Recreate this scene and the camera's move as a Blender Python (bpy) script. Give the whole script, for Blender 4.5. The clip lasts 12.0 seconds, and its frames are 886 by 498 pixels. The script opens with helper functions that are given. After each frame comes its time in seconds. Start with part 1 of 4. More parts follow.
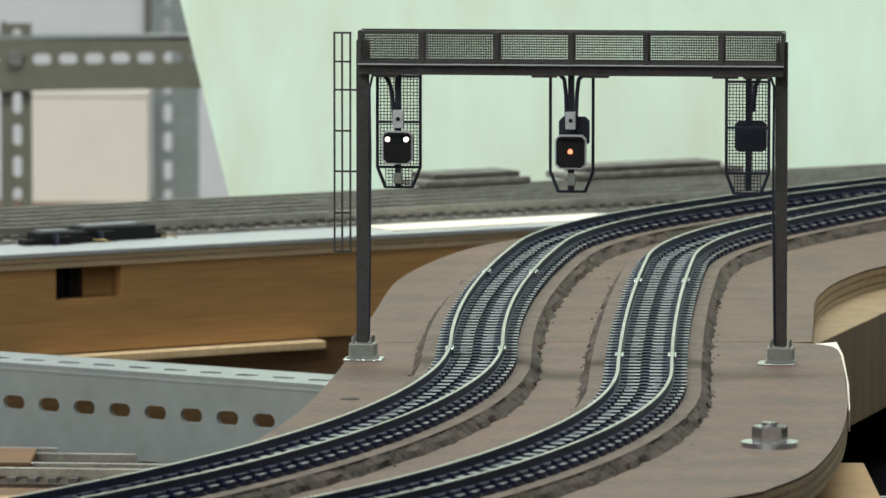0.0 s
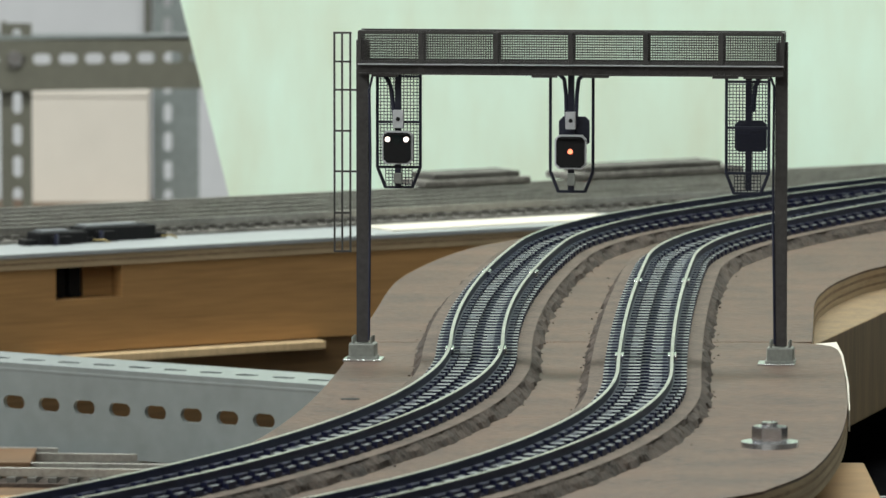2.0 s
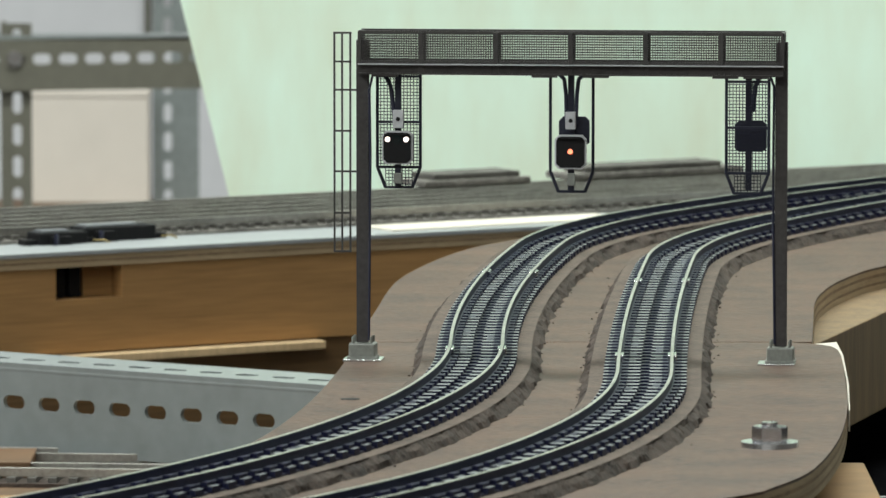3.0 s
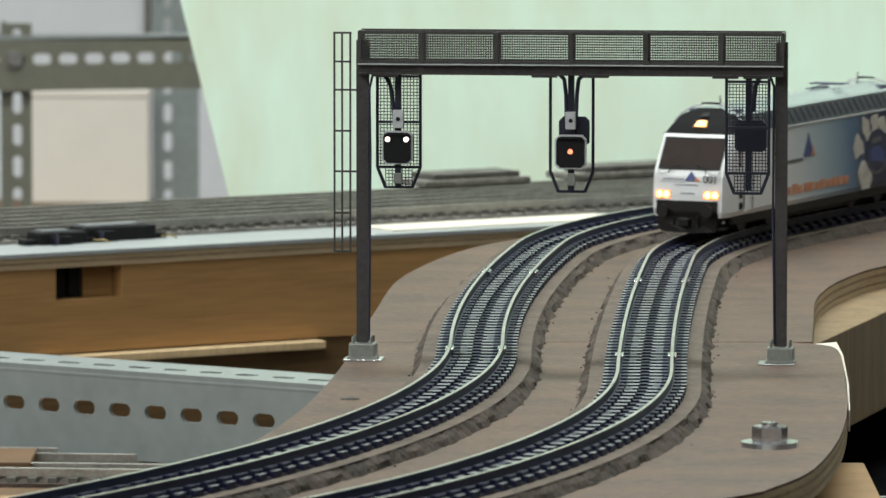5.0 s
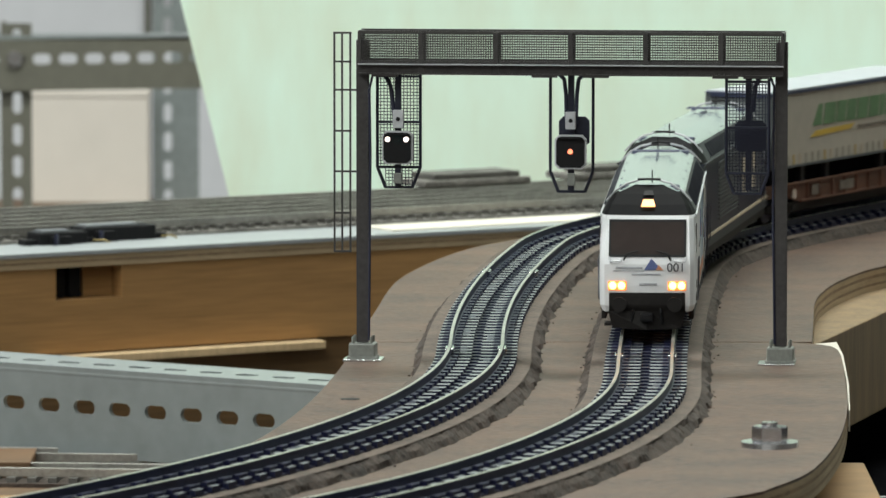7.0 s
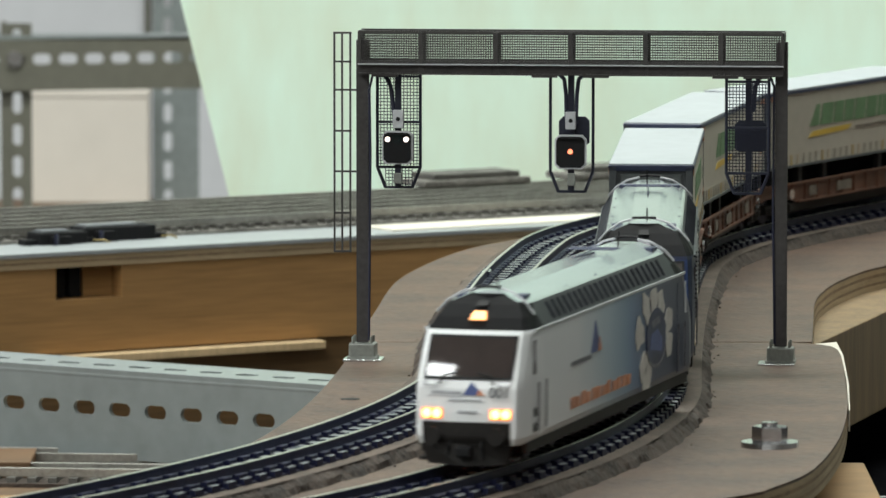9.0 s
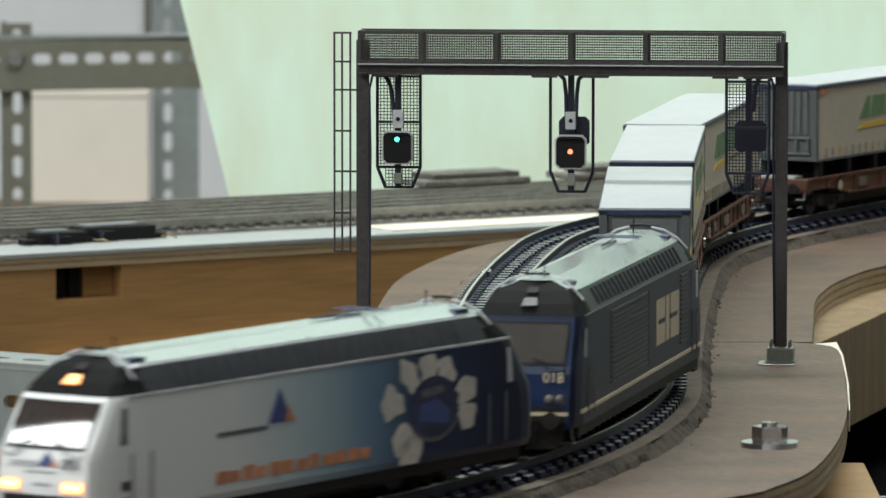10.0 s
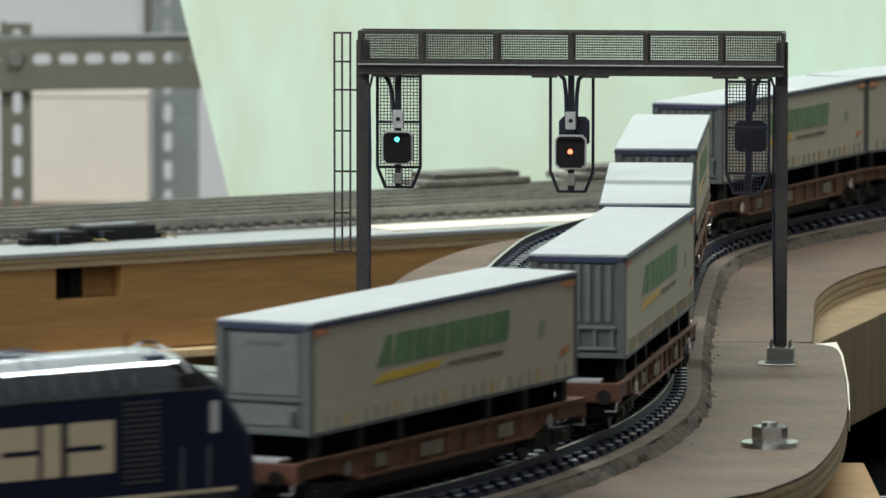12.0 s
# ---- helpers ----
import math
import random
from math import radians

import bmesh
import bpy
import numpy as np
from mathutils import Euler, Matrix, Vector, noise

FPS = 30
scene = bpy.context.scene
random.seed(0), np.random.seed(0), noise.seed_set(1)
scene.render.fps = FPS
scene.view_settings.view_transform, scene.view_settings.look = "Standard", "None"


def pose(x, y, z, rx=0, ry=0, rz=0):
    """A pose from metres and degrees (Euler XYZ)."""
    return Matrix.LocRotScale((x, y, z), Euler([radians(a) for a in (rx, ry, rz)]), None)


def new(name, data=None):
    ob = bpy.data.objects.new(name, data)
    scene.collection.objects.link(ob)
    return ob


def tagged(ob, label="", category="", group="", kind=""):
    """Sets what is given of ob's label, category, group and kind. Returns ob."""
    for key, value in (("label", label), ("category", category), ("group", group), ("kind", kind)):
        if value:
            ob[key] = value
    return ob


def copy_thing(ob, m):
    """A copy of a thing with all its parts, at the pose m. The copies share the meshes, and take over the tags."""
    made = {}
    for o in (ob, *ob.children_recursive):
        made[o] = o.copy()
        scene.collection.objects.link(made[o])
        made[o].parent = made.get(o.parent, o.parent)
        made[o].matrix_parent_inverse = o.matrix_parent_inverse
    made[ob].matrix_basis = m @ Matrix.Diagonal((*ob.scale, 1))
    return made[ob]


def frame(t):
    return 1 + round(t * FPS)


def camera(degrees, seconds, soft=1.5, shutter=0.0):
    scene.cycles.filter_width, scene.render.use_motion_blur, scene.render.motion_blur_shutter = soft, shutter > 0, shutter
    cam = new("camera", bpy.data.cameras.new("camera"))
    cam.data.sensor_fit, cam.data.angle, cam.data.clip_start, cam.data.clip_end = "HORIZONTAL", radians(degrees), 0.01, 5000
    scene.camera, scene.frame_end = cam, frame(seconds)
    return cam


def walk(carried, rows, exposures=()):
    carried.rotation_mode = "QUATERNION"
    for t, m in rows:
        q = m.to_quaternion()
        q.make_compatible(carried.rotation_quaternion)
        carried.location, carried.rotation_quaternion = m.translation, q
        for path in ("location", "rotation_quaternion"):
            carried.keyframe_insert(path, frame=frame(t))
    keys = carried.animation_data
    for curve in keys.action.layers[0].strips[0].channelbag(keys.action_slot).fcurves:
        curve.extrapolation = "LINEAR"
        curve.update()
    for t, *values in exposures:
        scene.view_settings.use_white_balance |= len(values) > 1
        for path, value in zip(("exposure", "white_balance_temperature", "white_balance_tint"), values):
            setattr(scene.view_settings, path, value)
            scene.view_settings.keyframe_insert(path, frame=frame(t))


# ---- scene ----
MM = 0.001

# camera: a long lens on a stand, level with the model gantry
cam = camera(7.02, 12.0, soft=1.5, shutter=0.5)
CAM_POSE = pose(0, 0, 148.3 * MM, 90 - 5.1656, 0, 0)
walk(cam, [(0.0, CAM_POSE), (12.0, CAM_POSE)], [(0.0, 0.0), (12.0, 0.0)])
cam.data.dof.use_dof = True
cam.data.dof.focus_distance = 1.40
cam.data.dof.aperture_fstop = 110.0

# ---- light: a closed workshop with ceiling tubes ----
world = bpy.data.worlds.new("world")
scene.world = world
world.use_nodes = True
world.node_tree.nodes["Background"].inputs[0].default_value = (0.9, 0.95, 1.0, 1)
world.node_tree.nodes["Background"].inputs[1].default_value = 0.12


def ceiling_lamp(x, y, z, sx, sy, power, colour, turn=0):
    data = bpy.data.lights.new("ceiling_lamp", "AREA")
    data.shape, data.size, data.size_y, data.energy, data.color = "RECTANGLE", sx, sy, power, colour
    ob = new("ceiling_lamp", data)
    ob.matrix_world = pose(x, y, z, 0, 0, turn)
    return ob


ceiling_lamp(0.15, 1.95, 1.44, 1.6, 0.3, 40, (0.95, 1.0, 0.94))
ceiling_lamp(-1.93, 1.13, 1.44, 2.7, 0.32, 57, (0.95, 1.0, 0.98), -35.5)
# this third tube is added, unseen, to brighten surfaces facing the camera
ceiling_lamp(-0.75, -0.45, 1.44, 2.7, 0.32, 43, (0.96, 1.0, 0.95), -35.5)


# ---- materials ----
def mat(name, colour, rough=0.6, metal=0.0, vary=0.12, scale=60.0, bump=0.0, bump_scale=400.0, spec=0.5, dark=None, stretch=(1, 1, 1)):
    """A painted, wooden or plastic surface: base colour with mottling at two scales and fine relief."""
    m = bpy.data.materials.new(name)
    m.use_nodes = True
    nt = m.node_tree
    b = nt.nodes["Principled BSDF"]
    b.inputs["Roughness"].default_value, b.inputs["Metallic"].default_value = rough, metal
    b.inputs["Specular IOR Level"].default_value = spec
    tc = nt.nodes.new("ShaderNodeTexCoord")
    mp = nt.nodes.new("ShaderNodeMapping")
    mp.inputs["Scale"].default_value = stretch
    nt.links.new(tc.outputs["Object"], mp.inputs[0])
    n1, n2 = nt.nodes.new("ShaderNodeTexNoise"), nt.nodes.new("ShaderNodeTexNoise")
    n1.inputs["Scale"].default_value, n2.inputs["Scale"].default_value = scale, scale * 9
    n1.inputs["Detail"].default_value = n2.inputs["Detail"].default_value = 6
    for n in (n1, n2):
        nt.links.new(mp.outputs[0], n.inputs["Vector"])
    add = nt.nodes.new("ShaderNodeMath")
    add.operation = "ADD"
    nt.links.new(n1.outputs[0], add.inputs[0])
    nt.links.new(n2.outputs[0], add.inputs[1])
    ramp = nt.nodes.new("ShaderNodeValToRGB")
    d = dark or [c * (1 - 2.2 * vary) for c in colour]
    ramp.color_ramp.elements[0].position, ramp.color_ramp.elements[1].position = 0.34, 0.66
    ramp.color_ramp.elements[0].color = (*[max(0, c) for c in d], 1)
    ramp.color_ramp.elements[1].color = (*[min(1, c * (1 + vary)) for c in colour], 1)
    half = nt.nodes.new("ShaderNodeMath")
    half.operation, half.inputs[1].default_value = "MULTIPLY", 0.5
    nt.links.new(add.outputs[0], half.inputs[0])
    nt.links.new(half.outputs[0], ramp.inputs[0])
    nt.links.new(ramp.outputs[0], b.inputs["Base Color"])
    if bump:
        bn, bp_ = nt.nodes.new("ShaderNodeTexNoise"), nt.nodes.new("ShaderNodeBump")
        bn.inputs["Scale"].default_value, bn.inputs["Detail"].default_value = bump_scale, 5
        bp_.inputs["Strength"].default_value, bp_.inputs["Distance"].default_value = bump, 0.0006
        nt.links.new(mp.outputs[0], bn.inputs["Vector"])
        nt.links.new(bn.outputs[0], bp_.inputs["Height"])
        nt.links.new(bp_.outputs[0], b.inputs["Normal"])
    return m


def glow(name, colour, strength):
    m = bpy.data.materials.new(name)
    m.use_nodes = True
    b = m.node_tree.nodes["Principled BSDF"]
    b.inputs["Base Color"].default_value = (*colour, 1)
    b.inputs["Emission Color"].default_value = (*colour, 1)
    b.inputs["Emission Strength"].default_value = strength
    return m


PLY_TOP = mat("plywood_top", (0.089, 0.049, 0.030), 0.6, vary=0.36, scale=75, bump=0.6, bump_scale=600, stretch=(0.75, 1.0, 1), dark=(0.035, 0.022, 0.016))
PLY_EDGE = mat("plywood_edge", (0.40, 0.30, 0.18), 0.7, vary=0.18, scale=40, bump=0.2, stretch=(1, 1, 26))
PLY_DARK = mat("plywood_glue_ply", (0.25, 0.17, 0.10), 0.75, vary=0.2, scale=60)
PINE = mat("pine_board", (0.37, 0.205, 0.078), 0.55, vary=0.14, scale=14, bump=0.1, stretch=(0.5, 1, 9))
BEARER = mat("brown_bearer", (0.20, 0.115, 0.05), 0.6, vary=0.2, scale=14, stretch=(0.5, 1, 9))
PINE_DARK = mat("dark_pine", (0.13, 0.07, 0.03), 0.6, vary=0.2, scale=14, stretch=(0.5, 1, 9))
PINE_PALE = mat("pale_pine", (0.62, 0.45, 0.26), 0.6, vary=0.12, scale=12, stretch=(9, 9, 0.6))
WHITE_TOP = mat("white_laminate", (0.31, 0.33, 0.34), 0.4, vary=0.05, scale=30)
WHITE_STEEL = mat("white_enamelled_steel", (0.205, 0.228, 0.228), 0.36, vary=0.07, scale=24)
GREY_STEEL = mat("grey_enamelled_steel", (0.13, 0.125, 0.10), 0.45, vary=0.08, scale=20)
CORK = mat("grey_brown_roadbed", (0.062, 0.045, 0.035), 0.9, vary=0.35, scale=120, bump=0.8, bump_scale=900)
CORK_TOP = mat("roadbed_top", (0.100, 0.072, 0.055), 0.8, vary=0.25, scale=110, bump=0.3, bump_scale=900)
# weathered grey that also carries the light reflected by sleeper tops
TIE = mat("weathered_sleeper_sheen", (0.175, 0.19, 0.20), 0.5, vary=0.25, scale=220)
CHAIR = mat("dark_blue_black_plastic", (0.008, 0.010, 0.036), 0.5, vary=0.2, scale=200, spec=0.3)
RAIL = mat("nickel_rail", (0.50, 0.50, 0.46), 0.33, metal=0.85, vary=0.12, scale=150)
RAIL_SIDE = mat("dark_blue_rail_side", (0.024, 0.029, 0.060), 0.55, metal=0.2, vary=0.2, scale=150)
GANTRY = mat("grey_brown_gantry_plastic", (0.052, 0.048, 0.047), 0.5, vary=0.15, scale=120, spec=0.35)
GANTRY_BLUE = mat("dark_gantry_plastic", (0.016, 0.018, 0.034), 0.5, vary=0.15, scale=120, spec=0.35)
BASE_GREY = mat("grey_green_cast_base", (0.20, 0.21, 0.19), 0.5, vary=0.12, scale=150)
BLACK = mat("matt_black", (0.009, 0.009, 0.010), 0.6, vary=0.1, scale=100, spec=0.2)
ZINC = mat("zinc_plated_steel", (0.75, 0.76, 0.78), 0.22, metal=1.0, vary=0.08, scale=120)
BACKDROP = mat("pale_green_backdrop", (0.74, 0.95, 0.82), 0.85, vary=0.02, scale=5, dark=(0.68, 0.76, 0.60), stretch=(1.6, 1, 0.5))
# flat black without gloss, stands in for deep shade
SHADE_BLACK = mat("shade_black", (0.006, 0.006, 0.007), 1.0, vary=0.2, scale=80, spec=0.0)
WALL = mat("grey_white_wall", (0.60, 0.60, 0.63), 0.85, vary=0.04, scale=5)
PANEL = mat("beige_panel", (0.66, 0.60, 0.54), 0.8, vary=0.03, scale=6)
# grey of the two unseen walls, chosen for how much light they bounce back
WALL_DARK = mat("dark_grey_wall", (0.27, 0.26, 0.25), 0.9, vary=0.06, scale=5)
BEAM = mat("tan_beam", (0.21, 0.135, 0.065), 0.6, vary=0.2, scale=16, stretch=(9, 9, 0.6))
CREAM_WHITE = mat("cream_white", (0.62, 0.58, 0.50), 0.7, vary=0.06, scale=20)
CEIL = mat("ceiling_white", (0.8, 0.8, 0.78), 0.9, vary=0.03, scale=4)
FLOOR = mat("grey_floor", (0.12, 0.115, 0.11), 0.7, vary=0.1, scale=5)

RIM = mat("pale_grey_rim", (0.45, 0.46, 0.48), 0.4, vary=0.06, scale=100)
DATA_LID = mat("pale_lid", (0.12, 0.13, 0.14), 0.4, vary=0.1, scale=100)
YELLOW_LEAD = mat("yellow_lead", (0.30, 0.22, 0.07), 0.5, vary=0.1, scale=100)
LAMP_WHITE = glow("signal_lamp_white", (1.0, 0.84, 0.76), 2.2)
LAMP_RED = glow("signal_lamp_red", (1.0, 0.24, 0.12), 2.0)
LAMP_GREEN = glow("signal_lamp_green", (0.10, 0.95, 0.75), 2.6)
CABLE = mat("dark_blue_cable", (0.02, 0.022, 0.045), 0.4, vary=0.1, scale=100)


# ---- mesh helpers ----
def mesh_of(name, bm, *materials, smooth=False):
    me = bpy.data.meshes.new(name)
    bmesh.ops.recalc_face_normals(bm, faces=bm.faces)
    for f in bm.faces:
        f.smooth = smooth
    bm.to_mesh(me)
    bm.free()
    for m in materials:
        me.materials.append(m)
    return me


def part(name, bm, material, parent=None, label="", smooth=False):
    """Links a bmesh as one mesh object under a thing or a part."""
    ms = material if isinstance(material, (list, tuple)) else [material]
    ob = new(name, mesh_of(name, bm, *ms, smooth=smooth))
    if parent:
        ob.parent = parent
    if label:
        ob["label"] = label
    return ob


def thing(name, label, category, group="", kind="", m=None):
    ob = tagged(new(name), label, category, group, kind)
    if m:
        ob.matrix_world = m
    return ob


def add_box(bm, x0, x1, y0, y1, z0, z1, bevel=0.0, m=None, slot=0):
    """A box in millimetres, with bevelled edges where bevel is given."""
    r = bmesh.ops.create_cube(bm, size=1)
    vs = r["verts"]
    for v in vs:
        v.co = Vector(((x0 + x1) / 2 + v.co.x * (x1 - x0), (y0 + y1) / 2 + v.co.y * (y1 - y0), (z0 + z1) / 2 + v.co.z * (z1 - z0))) * MM
        if m:
            v.co = m @ v.co
    fs = {f for v in vs for f in v.link_faces}
    for f in fs:
        f.material_index = slot
    if bevel:
        es = {e for v in vs for e in v.link_edges}
        bmesh.ops.bevel(bm, geom=list(es), offset=bevel * MM, segments=2, affect="EDGES", profile=0.5)


def box(x0, x1, y0, y1, z0, z1, bevel=0.0, m=None):
    bm = bmesh.new()
    add_box(bm, x0, x1, y0, y1, z0, z1, bevel, m)
    return bm


def add_rod(bm, a, b, r, n=8):
    a, b = Vector(a) * MM, Vector(b) * MM
    d = b - a
    q = d.to_track_quat("Z", "Y").to_matrix().to_4x4()
    bmesh.ops.create_cone(bm, cap_ends=True, segments=n, radius1=r * MM, radius2=r * MM, depth=d.length, matrix=Matrix.Translation((a + b) / 2) @ q)


def rod(a, b, r, n=8):
    bm = bmesh.new()
    add_rod(bm, a, b, r, n)
    return bm


def bent_rod(points, r, n=8):
    bm = bmesh.new()
    for a, b in zip(points, points[1:]):
        add_rod(bm, a, b, r, n)
    for p in points[1:-1]:
        bmesh.ops.create_icosphere(bm, subdivisions=1, radius=r * MM, matrix=Matrix.Translation(Vector(p) * MM))
    return bm


def prism(outline, z0, z1, sides_slot=0, bevel=0.0):
    """A flat plate of any outline (millimetres), from z0 up to z1."""
    bm = bmesh.new()
    lo = [bm.verts.new((x * MM, y * MM, z0 * MM)) for x, y in outline]
    hi = [bm.verts.new((x * MM, y * MM, z1 * MM)) for x, y in outline]
    bm.faces.new(lo[::-1])
    bm.faces.new(hi)
    n = len(lo)
    for i in range(n):
        f = bm.faces.new((lo[i], lo[(i + 1) % n], hi[(i + 1) % n], hi[i]))
        f.material_index = sides_slot
    return bm


def smooth_line(points, step=6):
    """A Catmull-Rom curve through a few plan points."""
    p = [Vector(q) for q in points]
    p = [2 * p[0] - p[1]] + p + [2 * p[-1] - p[-2]]
    out = []
    for i in range(1, len(p) - 2):
        for k in range(step):
            t = k / step
            out.append(0.5 * (2 * p[i] + (p[i + 1] - p[i - 1]) * t + (2 * p[i - 1] - 5 * p[i] + 4 * p[i + 1] - p[i + 2]) * t * t + (3 * p[i] - p[i - 1] - 3 * p[i + 1] + p[i + 2]) * t ** 3))
    out.append(p[-2])
    return out


# ---- track plan: straights and arcs ----
class Track:
    """A centre line: from a start pose, arcs of (length, curvature) forwards and, behind the start, backwards."""

    def __init__(self, x, y, heading, forward, behind):
        self.pts = []
        px, py, h, s = x, y, heading, 0.0
        back = []
        for length, k in behind:
            for _ in range(int(length)):
                h -= k
                px -= math.cos(h + k / 2)
                py -= math.sin(h + k / 2)
                s -= 1
                back.append((s, px, py, h))
        self.pts = back[::-1]
        px, py, h, s = x, y, heading, 0.0
        for length, k in forward:
            for _ in range(int(length)):
                self.pts.append((s, px, py, h))
                px += math.cos(h + k / 2)
                py += math.sin(h + k / 2)
                h += k
                s += 1
        self.pts.append((s, px, py, h))
        self.first = self.pts[0][0]
        self.last = s

    def at(self, s):
        u = min(max(s - self.first, 0), len(self.pts) - 1.001)
        i = int(u)
        a, b, t = self.pts[i], self.pts[i + 1], u - i
        return [a[j] + (b[j] - a[j]) * t for j in (1, 2, 3)]

    def side(self, s, o):
        x, y, h = self.at(s)
        return x - math.sin(h) * o, y + math.cos(h) * o


NEAR = Track(108.09, 1722.21, -2.0962, [(81, 0.00135), (91, 0.00377), (228, 0.00018), (150, -0.0023), (55, -0.0027), (420, -0.0040)], [(30, 0.0016), (230, 0.0042), (1300, 0.0)])
FAR = Track(108.96, 1771.08, -2.2518, [(112, 0.00172), (84, 0.00425), (215, 0.00056), (420, -0.0021)], [(40, 0.0018), (190, 0.0042), (260, 0.0)])
BED, TIE_TOP, RAIL_TOP = 2.3, 3.5, 5.5


def sweep(track, s0, s1, profile, step=4.0, close=True, jitter=0.0):
    """Carries a cross-section (offset, height) along the track."""
    bm = bmesh.new()
    rings = []
    n = max(2, int((s1 - s0) / step))
    for i in range(n + 1):
        s = s0 + (s1 - s0) * i / n
        ring = []
        for o, z in profile:
            j = (noise.noise(Vector((s * 0.12, o, z))) + 0.7 * noise.noise(Vector((s * 0.5, o, z * 3)))) * jitter if z < BED - 0.1 and jitter else 0
            x, y = track.side(s, o + j)
            ring.append(bm.verts.new((x * MM, y * MM, z * MM)))
        rings.append(ring)
    m = len(profile)
    for a, b in zip(rings, rings[1:]):
        for i in range(m if close else m - 1):
            bm.faces.new((a[i], a[(i + 1) % m], b[(i + 1) % m], b[i]))
    if close:
        bm.faces.new(rings[0])
        bm.faces.new(rings[-1][::-1])
    return bm


# ---- the room ----
def setting(name, bm, material, label, category=""):
    return tagged(part(name, bm, material), label, category or name.split("_")[0], kind="structure")


setting("floor", box(-4000, 3000, -1500, 3700, -950, -900), FLOOR, "plain grey workshop floor")
setting("ceiling", box(-4000, 3000, -1500, 3700, 1450, 1500), CEIL, "white workshop ceiling")
setting("wall_north", box(-4000, 3000, 3400, 3500, -900, 1450), WALL, "pale grey painted rear wall", "wall")
setting("wall_south", box(-4000, 3000, -1500, -1400, -900, 1450), WALL_DARK, "unseen dark grey wall behind the stand, set for bounce", "wall")
setting("wall_east", box(2900, 3000, -1400, 3400, -900, 1450), WALL_DARK, "unseen dark grey side wall, set for bounce", "wall")
setting("wall_west", box(-4000, -3900, -1400, 3400, -900, 1450), WALL, "pale grey painted side wall", "wall")

# leaning backdrop sheet with a slanted edge
bm = bmesh.new()
# the height up to 700 is added unseen, for the train roofs to reflect
sheet = [(-59.0, -32), (-75.4, 33.5), (-100, 132), (-240, 700), (800, 700), (800, -32)]
for y in (2060, 2066):
    bm.faces.new([bm.verts.new((x * MM, (y + (z + 32) * 0.10) * MM, z * MM)) for x, z in sheet])
bm.verts.ensure_lookup_table()
for i in range(6):
    bm.faces.new((bm.verts[i], bm.verts[(i + 1) % 6], bm.verts[6 + (i + 1) % 6], bm.verts[6 + i]))
tagged(part("backdrop_board", bm, BACKDROP), "pale green backdrop board leaning behind the layout", "backdrop", kind="structure")


# ---- decks of the layout ----
LEFT_EDGE = [(-150, 1080), (-92, 1150), (-44, 1227), (-35, 1256), (-28.9, 1291), (-23.6, 1337), (-19.1, 1397), (-16.4, 1451), (-14, 1498), (-10.3, 1560), (-3, 1606), (5.9, 1641), (15.8, 1663), (40, 1711), (75, 1757), (100, 1782), (160, 1830)]
SEAM = 1434.0


def deck(name, outline, label):
    top = tagged(new(name), label, "plywood deck", "layout decks", "structure")
    z = 0.0
    layers = [(0.0, -0.5, PLY_TOP), (-0.5, -1.5, PLY_EDGE), (-1.5, -2.2, PLY_DARK), (-2.2, -3.3, PLY_EDGE), (-3.3, -3.9, PLY_DARK), (-3.9, -5.0, PLY_EDGE)]
    for i, (a, b, m) in enumerate(layers):
        part("ply", prism(outline, b, a), [m], top)
    return top


left = smooth_line(LEFT_EDGE)
near_left = [p for p in left if p.y < SEAM]
far_left = [p for p in left if p.y >= SEAM]
near_right = smooth_line([(-60, 1040), (0, 1130), (46.3, 1183.4), (55.3, 1198.5), (63.2, 1223.6), (70.1, 1269.3), (74.3, 1318.5), (76.5, 1366.6), (78.0, 1408), (77.4, 1424), (74.0, 1430.5), (70, 1433)])
far_right = smooth_line([(73.7, SEAM + 0.6), (74.6, 1450), (76.6, 1485.7), (78.4, 1515), (81.0, 1537), (86.9, 1566.3), (98.5, 1599.6), (125, 1640), (170, 1690), (260, 1730)])
deck("deck_near", [tuple(p) for p in near_left] + [(-16.9, SEAM - 0.3), (69.8, SEAM - 0.3)] + [tuple(p) for p in near_right[::-1]], "bare brown plywood deck with a rounded outline and thick edge")
ext = [(NEAR.side(-s, 30)) for s in range(300, 1560, 60)]
ext_l = [(NEAR.side(-s, -60)) for s in range(300, 1560, 60)]
deck("deck_far", [tuple(p) for p in far_right] + ext + ext_l[::-1] + [tuple(p) for p in far_left[::-1]] + [(-16.9, SEAM + 0.3)], "bare brown plywood deck with curved sides under the tracks")

# ---- tracks ----
RAIL_PROFILE = [(-0.6, 0.0), (-0.6, 0.25), (-0.28, 0.45), (-0.25, 1.3), (-0.33, 1.5), (-0.33, 1.92), (-0.26, 2.0), (0.26, 2.0), (0.33, 1.92), (0.33, 1.5), (0.25, 1.3), (0.28, 0.45), (0.6, 0.25), (0.6, 0.0)]


